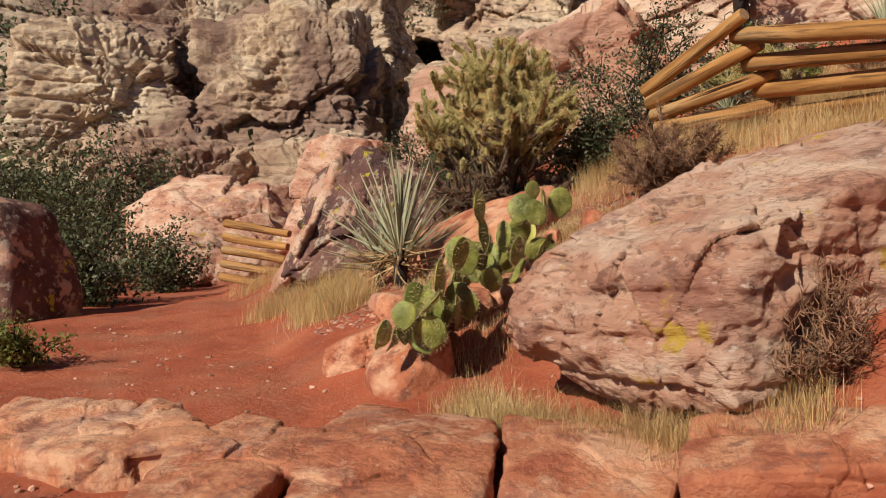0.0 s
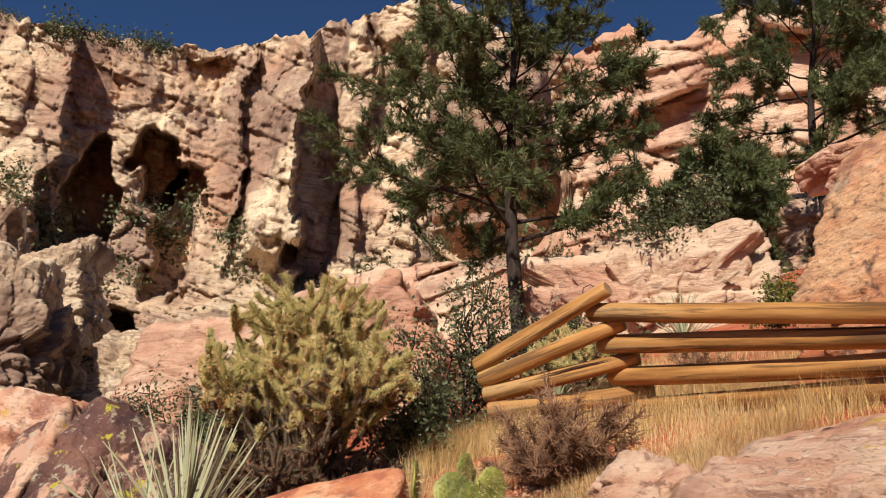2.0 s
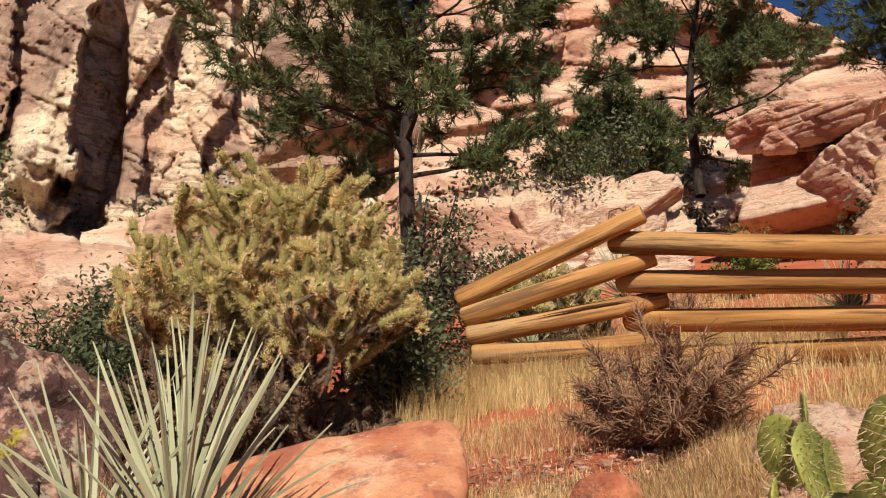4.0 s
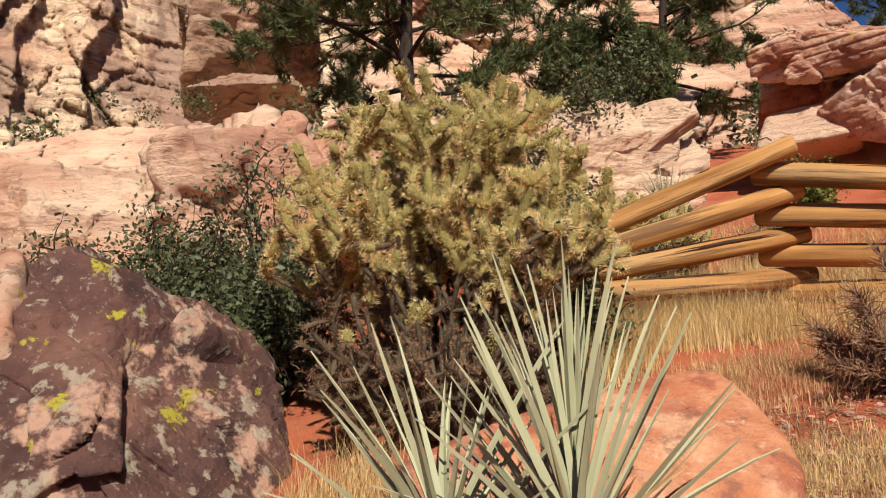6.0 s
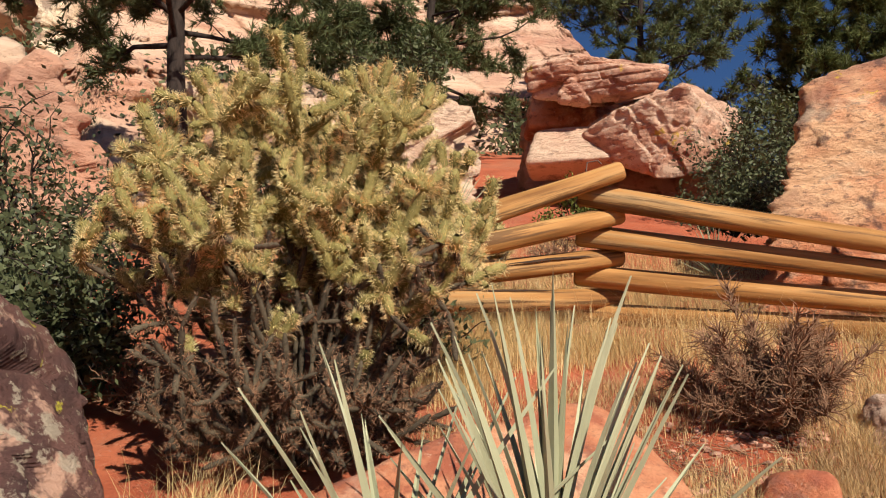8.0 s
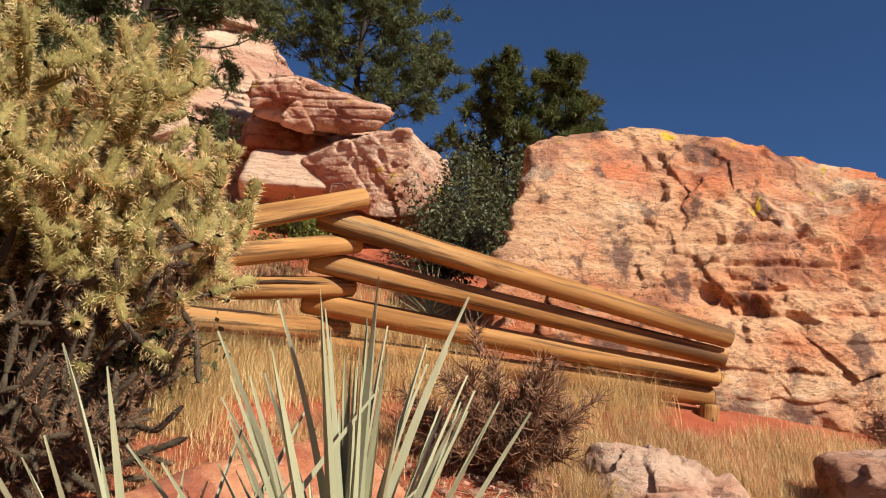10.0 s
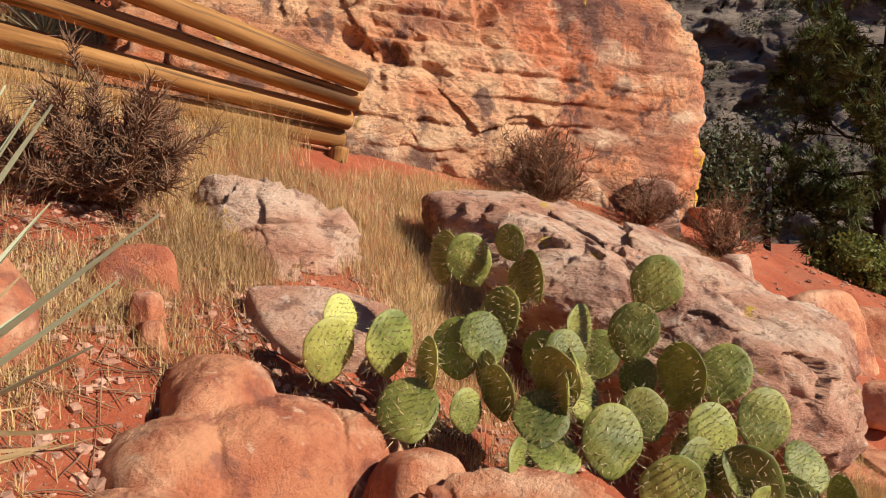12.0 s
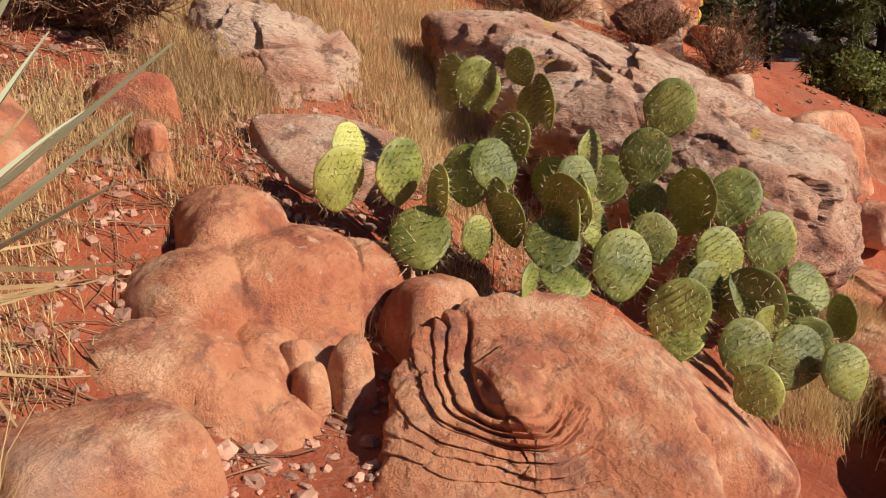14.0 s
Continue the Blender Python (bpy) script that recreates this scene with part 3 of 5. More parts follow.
def add_log(name, a, b, radius, seed, parent=None):
    a, b = Vector(a), Vector(b)
    length = (b - a).length
    v, f, sides, rr = log_mesh(name, length, radius, seed)
    ob = link_mesh(name, v, f, M_WOOD, parent)
    turn = (b - a).to_track_quat("Z", "Y").to_matrix().to_4x4()
    ob.matrix_world = Matrix.Translation(a) @ turn @ pose(0, 0, 0, 0, 0, seed * 47)
    for z, r0 in ((-0.002, radius * 0.89), (length + 0.002, radius * 0.8)):
        q = np.linspace(0, 2 * math.pi, 16, endpoint=False)
        ring = np.concatenate([[[0, 0, z]], np.stack([r0 * np.cos(q), r0 * np.sin(q), np.full(16, z)], 1)])
        k = np.arange(16)
        link_mesh("cut_end", ring, np.stack([np.zeros(16, int), 1 + k, 1 + (k + 1) % 16], 1), M_ENDGRAIN, ob)
    # a drying crack along the log
    for turn_k in range(2):
        rs = np.random.RandomState(seed + 500 + 60 * turn_k)
        n = 26
        z0, z1 = sorted(rs.uniform(0.1, 0.95, 2) * length)
        z1 = max(z1, z0 + 0.5 * length) if z0 < 0.45 * length else length * 0.97
        cv = []
        ang = rs.uniform(0, 6.28)
        for q in range(n):
            t = q / (n - 1)
            z = z0 + (z1 - z0) * t
            ang += rs.uniform(-0.03, 0.035)
            rr2 = radius * (1.055 - 0.12 * z / length)
            w = 0.011 * math.sin(math.pi * t) + 0.0008
            for sgn in (-1, 1):
                cv.append((rr2 * math.cos(ang + sgn * w / radius), rr2 * math.sin(ang + sgn * w / radius), z))
        cf = [(2 * q, 2 * q + 1, 2 * q + 3, 2 * q + 2) for q in range(n - 1)]
        link_mesh("drying_crack", cv, cf, M_CRACK, ob)
    return ob


fence = tagged(new("log_fence"), "zigzag fence of stacked weathered brown logs on the slope", "fence")
for i in range(4):
    t = i / 3
    left = (0.60 + 0.12 * t, 6.55 + 0.08 * t, 3.40 - 0.46 * t)
    right = (2.13 + 0.30 * t, 6.03 + 0.57 * t, 3.95 - 0.89 * t)
    add_log("log", left, right, 0.086, 3 + i, fence)
for i in range(4):
    t = i / 3
    left = (1.90 + 0.19 * t, 6.30 + 0.50 * t, 3.81 - 0.87 * t)
    right = (4.59 + 0.13 * t, 4.47 + 0.26 * t, 3.02 - 0.42 * t)
    add_log("log", left, right, 0.088, 13 + i, fence)


def stub_post(x, y, top, radius, seed):
    return add_log("support_block", (x, y, top - 0.32), (x + 0.02, y - 0.02, top), radius, seed, fence)


stub_post(2.16, 6.66, 2.84, 0.09, 31)
stub_post(4.60, 4.72, 2.52, 0.085, 32)

lower_fence = tagged(new("log_fence"), "low fence of grey-brown logs at the trail's far bend", "fence")
for i in range(5):
    t = i / 4
    add_log("log", (-7.5 - 0.04 * t, 5.56 - 0.05 * t, 1.98 - 0.98 * t), (-6.05 - 0.08 * t, 5.95 - 0.07 * t, 1.76 - 0.9 * t), 0.075, 41 + i, lower_fence)
hook = bpy.data.curves.new("wire_hook", "CURVE")
hook.dimensions, hook.bevel_depth = "3D", 0.006
sp = hook.splines.new("POLY")
sp.points.add(3)
for q, c in zip(sp.points, ((1.86, 6.12, 3.93), (1.87, 6.11, 4.01), (1.95, 6.09, 4.03), (1.98, 6.08, 4.0))):
    q.co = (*c, 1)
hook.materials.append(M_STEEL)
hk = new("wire_hook", hook)
hk.parent = fence


# ---- rock outcrop by the cactus ----
def hump(name, cx, cy, top, sx, sy, sz, label, yaw=0, tilt=0, lean=0, seed=1, material=None, n=40, round_=5, **kw):
    return rock(name, box_corners(cx, cy, top - sz / 2, sx, sy, sz, yaw, tilt, lean, 0.72, seed), material or M_RED, label, n=n, round_=round_, seed=seed, **kw)


def lobed_rock(name, lobes, label, seed, step=0.01):
    """Smooth bedrock of merging humps: (x, y, top, reach a, reach b, height, yaw)."""
    q = np.array([l[:2] for l in lobes])
    big = max(max(l[3], l[4]) for l in lobes) * 1.8
    xs, ys = np.arange(q[:, 0].min() - big, q[:, 0].max() + big, step), np.arange(q[:, 1].min() - big, q[:, 1].max() + big, step)
    X, Y = np.meshgrid(xs, ys, indexing="ij")
    x, y = X.ravel(), Y.ravel()
    p = np.stack([x, y, np.zeros(len(x))], 1)
    wx, wy = x + 0.05 * fbm(p * 3, 3, seed), y + 0.05 * fbm(p * 3, 3, seed + 1)
    hs = []
    for cx, cy, top, ra, rb, h, yaw in lobes:
        c, sn = math.cos(radians(yaw)), math.sin(radians(yaw))
        d = (((wx - cx) * c + (wy - cy) * sn) / ra) ** 2 + ((-(wx - cx) * sn + (wy - cy) * c) / rb) ** 2
        hs.append(top - 0.03 - 0.7 * h * (1 - np.sqrt(np.clip(1 - np.clip(d, 0, 1.8) / 1.8, 0, 1))) - 0.5 * np.clip(d - 1.8, 0, 3))
    hs = np.sort(np.stack(hs, 1), 1)
    z = hs[:, -1].copy()
    if hs.shape[1] > 1:
        z -= 0.02 * np.exp(-((hs[:, -1] - hs[:, -2]) / 0.008) ** 2) * np.clip(0.5 + 2 * fbm(p * 4, 2, seed + 6), 0, 1)
    z += 0.05 * fbm(p * 4, 4, seed + 2) + 0.006 * fbm(p * 30, 3, seed + 3)
    z = np.maximum(z, ground_z(x, y, False) - 0.3)
    base = (float(q[:, 0].mean()), float(q[:, 1].mean()), float(z.min()))
    ob = link_mesh(name, np.stack([x, y, z], 1) - np.array(base), grid_faces(len(xs), len(ys)), M_RED)
    ob.location = base
    return tagged(ob, label, "boulder")


lobed_rock("smooth_red_rock", [(1.34, 3.26, 1.35, 0.3, 0.17, 0.26, 30), (1.3, 2.99, 1.2, 0.34, 0.24, 0.3, 15), (0.99, 3.13, 1.19, 0.26, 0.2, 0.26, 30), (1.54, 2.86, 1.13, 0.24, 0.2, 0.24, 0)], "smooth rounded orange-red sandstone outcrop beside the cactus", 621)
lobed_rock("lumpy_red_rock", [(0.62, 3.0, 1.05, 0.22, 0.2, 0.24, 30), (1.1, 2.79, 0.96, 0.17, 0.17, 0.24, 0), (0.87, 2.93, 0.99, 0.2, 0.2, 0.24, 0), (0.71, 2.87, 0.93, 0.22, 0.18, 0.2, 20), (0.73, 2.73, 0.83, 0.17, 0.15, 0.18, 0)], "lumpy smooth orange-red sandstone rock in the dirt", 631)


def fold(w):
    """Curved layers round a nose, each parted from the next by a dark open seam, steps down towards the outside."""
    dx, dy = w[:, 0] - 0.99, w[:, 1] - 2.0
    a, b = 0.887 * dx + 0.462 * dy, -0.462 * dx + 0.887 * dy
    n3 = np.stack([w[:, 0], w[:, 1], w[:, 2] * 0], 1)
    a = a + 0.05 * fbm(n3 * 4, 3, 610)
    b = b + 0.05 * fbm(n3 * 4, 3, 611)
    low = np.minimum(a, 0) * 1.65
    f = np.sqrt(np.where(b > 0, b, b * 1.15) ** 2 + low ** 2)
    f = f * (1 - 0.25 * np.clip(a, 0, 0.5))
    left = np.clip((b + 0.02) / 0.08, 0, 1)
    nose = np.clip(-a / 0.08, 0, 1) * np.clip((b + 0.42) / 0.2, 0, 1)
    amp = np.maximum(left, nose) * np.clip((0.50 - a) / 0.12, 0, 1)
    out = 0.05 * np.exp(-(b / 0.085) ** 2) * np.clip((a + 0.17) / 0.06, 0, 1) * np.clip((0.45 - a) / 0.3, 0, 1)
    for edge, wide, deep, fall in ((0.10, 0.016, 0.055, 0.012), (0.165, 0.010, 0.045, 0.0), (0.195, 0.008, 0.035, 0.006), (0.245, 0.008, 0.03, 0.010), (0.262, 0.005, 0.02, 0.0), (0.345, 0.007, 0.022, 0.016), (0.43, 0.012, 0.02, 0.02), (0.52, 0.010, 0.02, 0.015)):
        out -= amp * deep * np.exp(-((f - edge) / wide) ** 2)
        out -= amp * fall * np.clip((f - edge) / 0.02, 0, 1)
    pit = np.clip(fbm(n3 * 22, 3, 612) * 4 - 0.9, 0, 1) * np.exp(-((a - 0.06) / 0.14) ** 2 - ((b + 0.17) / 0.06) ** 2)
    return out - 0.03 * pit


rock("folded_rock", [(0.82, 2.45, 0.72), (0.95, 2.42, 0.86), (1.2, 2.42, 0.97), (1.5, 2.3, 1.04), (1.7, 1.9, 1.0), (1.62, 1.62, 0.86), (1.32, 1.38, 0.7), (0.95, 1.3, 0.55), (0.35, 1.75, 0.5), (0.35, 2.3, 0.62), (0.8, 2.4, 0.2), (1.6, 1.7, 0.2), (0.9, 1.3, 0.1), (0.3, 2.0, 0.2)],
     M_RED, "red sandstone rock with curved layered folds under the cactus", n=200, round_=11, lump=0.06, grain=0.02, facet=0.035, pits=0.008, seed=23, scale=0.55, carve=fold)
hump("cracked_red_rock", 1.45, 2.45, 1.03, 0.5, 0.42, 0.6, "rounded red rock wedged between two outcrops", yaw=-30, seed=24, lump=0.04, grain=0.006)
hump("square_rock", 0.97, 2.53, 0.93, 0.2, 0.18, 0.4, "small squarish orange sandstone rock", yaw=-20, seed=25, lump=0.03, grain=0.006, n=24)
hump("round_rock", 0.84, 2.60, 0.86, 0.13, 0.12, 0.24, "small round orange rock", seed=26, lump=0.02, grain=0.004, n=20)
hump("round_rock", 0.88, 2.67, 0.91, 0.13, 0.12, 0.26, "small round dusky red rock", seed=27, lump=0.02, grain=0.004, n=20)
hump("flat_red_rock", 0.14, 2.75, 0.95, 0.66, 0.5, 0.4, "flat rounded dusky red rock half buried in dirt", yaw=-25, seed=28, lump=0.04, grain=0.008, n=44, round_=6)
rock("tilted_slab", [(1.75, 3.3, 1.36), (1.9, 3.55, 1.56), (2.3, 3.35, 1.54), (2.3, 3.0, 1.45), (2.1, 2.95, 1.35), (1.75, 3.1, 1.25), (1.8, 3.6, 1.1), (2.3, 3.0, 1.0)], M_PINK,
     "small tilted pink sandstone slab behind the outcrop", n=36, round_=16, lump=0.03, grain=0.008, seed=29)
hump("half_buried_rock", 1.62, 3.95, 1.74, 0.5, 0.3, 0.3, "half-buried dusky red rock in dry grass", yaw=-40, seed=30, lump=0.03, n=26)
hump("small_red_block", 1.37, 3.64, 1.55, 0.16, 0.14, 0.24, "small angular red block on the slope", yaw=15, seed=31, n=20, round_=12, lump=0.02)
hump("small_red_block", 1.30, 3.55, 1.44, 0.15, 0.12, 0.18, "small rounded red stone on the slope", yaw=50, seed=32, n=20, lump=0.02)
hump("small_red_block", 0.95, 3.62, 1.36, 0.12, 0.2, 0.14, "flat red stone lying in grit", yaw=20, seed=33, n=18, lump=0.02)
rock("pink_toe_rock", [(1.3, 1.55, 0.75), (1.6, 1.15, 0.42), (1.95, 1.2, 0.36), (2.05, 1.55, 0.72), (1.5, 1.9, 0.9), (1.25, 1.4, 0.2), (1.95, 1.15, 0.1), (2.1, 1.7, 0.2)], M_RED,
     "pinkish red sloping rock at the foot of the cactus", n=44, round_=12, lump=0.05, grain=0.012, seed=34)
# rocks along the trail beyond the large boulder
hump("orange_trail_rock", 6.5, 1.25, 1.42, 1.3, 0.8, 1.0, "orange-red smooth rock at the trail's edge", yaw=-35, tilt=-8, seed=35, n=44, lump=0.08)
hump("orange_trail_rock", 7.6, 0.75, 1.25, 1.2, 0.8, 0.9, "orange-red angular rock at the trail's edge", yaw=20, seed=36, n=40, round_=9, lump=0.08)
hump("orange_trail_rock", 5.75, 0.72, 0.80, 0.7, 0.35, 0.35, "low red rock beside the trail", yaw=-10, seed=37, n=30, lump=0.05)
hump("pale_rock", 7.25, 1.9, 1.72, 0.5, 0.35, 0.4, "small pale rock under a reddish bush", yaw=-10, seed=38, material=M_PINK, n=28, lump=0.04)
hump("pink_rock", 7.75, 2.75, 2.45, 0.8, 0.6, 0.7, "pink rock at the foot of the giant boulder", yaw=10, seed=39, material=M_PINK, n=30, round_=10, lump=0.05)
hump("pink_rock", 8.6, 2.3, 2.2, 0.9, 0.6, 0.7, "orange rock at the foot of the giant boulder", yaw=40, seed=40, n=30, round_=10, lump=0.05)
# ledge of flat red rock in front of the trail
rock("ledge_rock", [(-0.23, -0.55, 0.27), (1.23, -0.06, 0.28), (2.07, -0.25, 0.26), (1.67, -0.88, 0.14), (0.44, -1.05, 0.1), (-0.12, -0.5, -0.3), (2.01, -0.61, -0.4), (0.55, -1.05, -0.4), (1.23, 0.16, -0.3)], M_RED,
     "flat red sandstone ledge rock with a shaded hollow", n=60, round_=22, lump=0.05, grain=0.016, facet=0.06, bed=0.025, bed_gap=0.09, cracks=0.02, seed=41, scale=0.8, group="ledge rocks along the trail")
rock("ledge_rock", [(1.67, 0.1, 0.27), (2.51, 0.15, 0.3), (2.65, -0.29, 0.26), (3.05, -0.75, 0.15), (2.51, -1.06, 0.1), (1.9, -0.45, 0.2), (1.95, 0.26, -0.3), (2.96, -0.73, -0.4), (2.29, -0.95, -0.4)], M_RED,
     "rounded red sandstone ledge rock split by a crack", n=60, round_=22, lump=0.05, grain=0.016, facet=0.06, bed=0.025, bed_gap=0.09, seed=42, scale=0.8, group="ledge rocks along the trail")
rock("ledge_rock", [(1.94, 0.82, 0.3), (3.06, 0.87, 0.34), (3.5, 0.38, 0.28), (3.76, -0.12, 0.16), (3.22, -0.69, 0.12), (2.72, -0.28, 0.25), (1.99, 0.65, -0.3), (3.67, -0.12, -0.4), (3.11, -0.61, -0.4)], M_RED,
     "broad red sandstone ledge rock beside the trail", n=64, round_=22, lump=0.05, grain=0.016, facet=0.06, bed=0.025, bed_gap=0.09, seed=43, scale=0.8, group="ledge rocks along the trail")
rock("ledge_rock", [(3.12, 0.88, 0.36), (4.13, 1.21, 0.38), (4.3, 0.77, 0.3), (4.41, 0.44, 0.18), (3.85, -0.05, 0.14), (3.57, 0.28, 0.3), (3.12, 0.83, -0.2), (4.35, 0.5, -0.3), (3.79, 0.0, -0.4)], M_RED,
     "broad red sandstone ledge rock with pale patches", n=64, round_=22, lump=0.05, grain=0.016, facet=0.06, bed=0.025, bed_gap=0.09, seed=44, scale=0.8, group="ledge rocks along the trail")
rock("ledge_rock", [(4.12, 1.01, 0.48), (5.24, 1.56, 0.66), (5.69, 1.12, 0.58), (5.13, 0.73, 0.44), (4.46, 0.35, 0.34), (4.24, 1.01, -0.2), (5.36, 1.23, -0.2), (4.46, 0.46, -0.3)], M_RED,
     "flat red sandstone ledge rock with a white scar", n=56, round_=22, lump=0.05, grain=0.016, facet=0.06, bed=0.025, bed_gap=0.09, seed=45, scale=0.8, group="ledge rocks along the trail")
# left of the trail and mid distance
# the first boulder stands in shade; the dark stone colour carries that
rock("shaded_boulder", box_corners(-6.6, 1.3, 1.1, 2.2, 2.0, 2.0, 30, 0, 0, 0.7, 51), M_DARK, "boulder standing beside the trail, its shade given by dark varnished stone", n=50, round_=7, lump=0.15, seed=51)
rock("leaning_boulder", [(-17.4, 8.2, 2.7), (-16.5, 9.6, 3.95), (-13.7, 10.6, 3.5), (-12.1, 9.7, 1.0), (-13.0, 8.0, 0.6), (-13.4, 7.7, 2.1), (-16.5, 8.0, 1.0), (-14, 13, 3.2), (-13, 12.6, 0.5), (-17, 12, 1)], M_PINK,
     "large pale boulder with a pink broken face past the trail", n=64, round_=20, lump=0.2, grain=0.06, facet=0.4, seed=52, scale=2)
rock("pale_boulder", box_corners(-9.2, 9.9, 2.9, 2.3, 2.0, 2.6, 20, 0, 0, 0.75, 53), M_PINK, "pale boulder behind the low log fence", n=44, round_=20, lump=0.15, grain=0.04, facet=0.35, seed=53, scale=1.6)
rock("pale_scarred_rock", [(-3.75, 5.3, 2.5), (-3.0, 4.6, 2.85), (-2.75, 4.2, 2.2), (-2.7, 3.5, 1.0), (-3.7, 3.9, 0.8), (-4.2, 5.0, 2.0), (-4.3, 5.2, 0.8), (-3.2, 5.9, 2.6)], M_PINK,
     "pale pink broken rock leaning on a varnished boulder", n=54, round_=18, lump=0.08, grain=0.03, pits=0.05, facet=0.22, seed=54)
FAR_ROCKS = [(-40.5, 31.5, 11, 13, 12, 11, 35), (-44.8, 41.4, 19.5, 6.5, 6, 6, 10), (-52, 30, 17, 12, 9, 8, 60), (-47.5, 20.5, 11.5, 11, 9, 7, 70), (-31, 27, 5.5, 7, 6, 5, 25),
             (-37, 20, 6, 8, 6, 5, 50), (-28, 16, 3.5, 6, 5, 4, 80), (-24, 20, 4, 5, 5, 4, 20), (-54, 40, 22, 9, 8, 7, 30), (-33, 38, 12, 6, 5, 5, 15), (-24, 30, 7.5, 6, 5, 5, 45)]
for i, (x, y, z, a, b, c, yaw) in enumerate(FAR_ROCKS):
    rock("canyon_boulder", box_corners(x, y, z, a, b, c * 1.3, yaw, 6, -5, 0.78, 60 + i), M_CREAM, "house-sized cream sandstone block in the canyon", n=120, round_=30, lump=0.5, grain=0.3, facet=1.3, cracks=0.25, bed=0.35, bed_gap=1.1, seed=60 + i, scale=5, group="canyon blocks")
# overhang and block above the fence
rock("overhang_slab", [(3.98, 11.25, 7.50), (4.53, 10.87, 7.59), (5.63, 9.95, 7.11), (5.52, 10.20, 6.83), (5.26, 10.80, 6.83), (4.20, 11.38, 7.04), (4.99, 12.31, 8.23), (6.70, 11.24, 7.99), (4.97, 12.58, 7.75), (6.64, 11.47, 7.69)],
     M_PINK, "layered red sandstone slab jutting out over a hollow", n=90, round_=30, lump=0.10, grain=0.03, bed=0.11, facet=0.14, seed=81, bed_gap=0.14)
rock("perched_block", [(4.93, 11.17, 6.54), (5.44, 9.99, 6.81), (5.78, 9.69, 6.84), (5.75, 10.02, 6.41), (7.05, 10.48, 6.76), (7.28, 10.57, 6.45), (6.47, 10.44, 5.86), (5.76, 10.55, 5.69), (5.06, 11.26, 6.15), (6.30, 12.13, 7.45), (7.82, 11.34, 7.12), (7.75, 11.71, 6.48), (6.04, 12.40, 6.74)],
     M_PINK, "angular pink sandstone block perched above the fence", n=90, round_=44, lump=0.05, grain=0.02, pits=0.05, bed=0.02, facet=0.10, seed=84)
hump("hollow_rock", 5.17, 12.33, 7.63, 1.1, 0.8, 0.7, "bright red rock in the hollow under a slab", yaw=-25, seed=82, n=36, round_=12, lump=0.08, bed=0.04)
hump("hollow_rock", 5.66, 11.84, 7.44, 0.8, 0.6, 0.7, "red broken rock in the hollow under a slab", yaw=10, seed=83, n=30, round_=12, lump=0.08, bed=0.04)
hump("pale_rock", 4.98, 11.60, 6.71, 1.5, 0.9, 0.7, "low cream rock beside the perched block", yaw=-30, seed=85, material=M_CLIFF_PINK, n=36, lump=0.06, round_=9)
hump("rocky_bank", 6.74, 12.70, 8.19, 4.2, 2.2, 2.4, "red rocky bank behind the perched block", yaw=-30, seed=86, material=M_CLIFF_PINK, n=60, lump=0.2, round_=9, facet=0.25, bed=0.08, bed_gap=0.3)
hump("flat_cream_slab", -6.36, 26.23, 14.13, 3.6, 3.2, 0.6, "flat cream slab jutting from the hillside", yaw=-8, seed=87, material=M_CREAM, n=60, round_=26, lump=0.12, facet=0.25, bed=0.08, bed_gap=0.2)
rock("overhanging_rock", [(-9.1, 26.0, 16.3), (-9.3, 26.6, 14.9), (-8.4, 24.9, 19.3), (-4.4, 25.5, 19.7), (-4.4, 27.2, 17.2), (-9.9, 30.4, 15.1), (-5.5, 31.2, 15.6), (-9.8, 29.7, 23.5), (-5.2, 30.4, 24.0), (-10.9, 33.6, 16.1), (-5.5, 34.5, 16.7)],
     M_CREAM, "orange and cream rock leaning out over its shaded face", n=100, round_=26, lump=0.3, grain=0.08, facet=0.5, bed=0.12, bed_gap=0.6, seed=91, scale=3)
hump("pink_bedrock", -5.9, 12.3, 6.0, 5.6, 4.2, 3.6, "smooth pink bedrock slab on the hillside", yaw=-10, tilt=10, lean=6, seed=88, material=M_CLIFF_PINK, n=70, round_=12, lump=0.12, facet=0.3, bed=0.06, bed_gap=0.35)
hump("pink_bedrock", -3.2, 11.2, 6.3, 3.0, 2.6, 3.0, "smooth pink bedrock rib on the hillside", yaw=20, tilt=14, lean=-20, seed=89, material=M_CLIFF_PINK, n=70, round_=12, lump=0.15, facet=0.35, bed=0.06, bed_gap=0.35)
hump("pink_bedrock", 1.4, 13.4, 7.3, 5.6, 2.6, 3.0, "undercut pink bedrock ledge behind a pine", yaw=-8, tilt=12, seed=90, material=M_CLIFF_PINK, n=80, round_=16, lump=0.15, facet=0.35, bed=0.12, bed_gap=0.3)


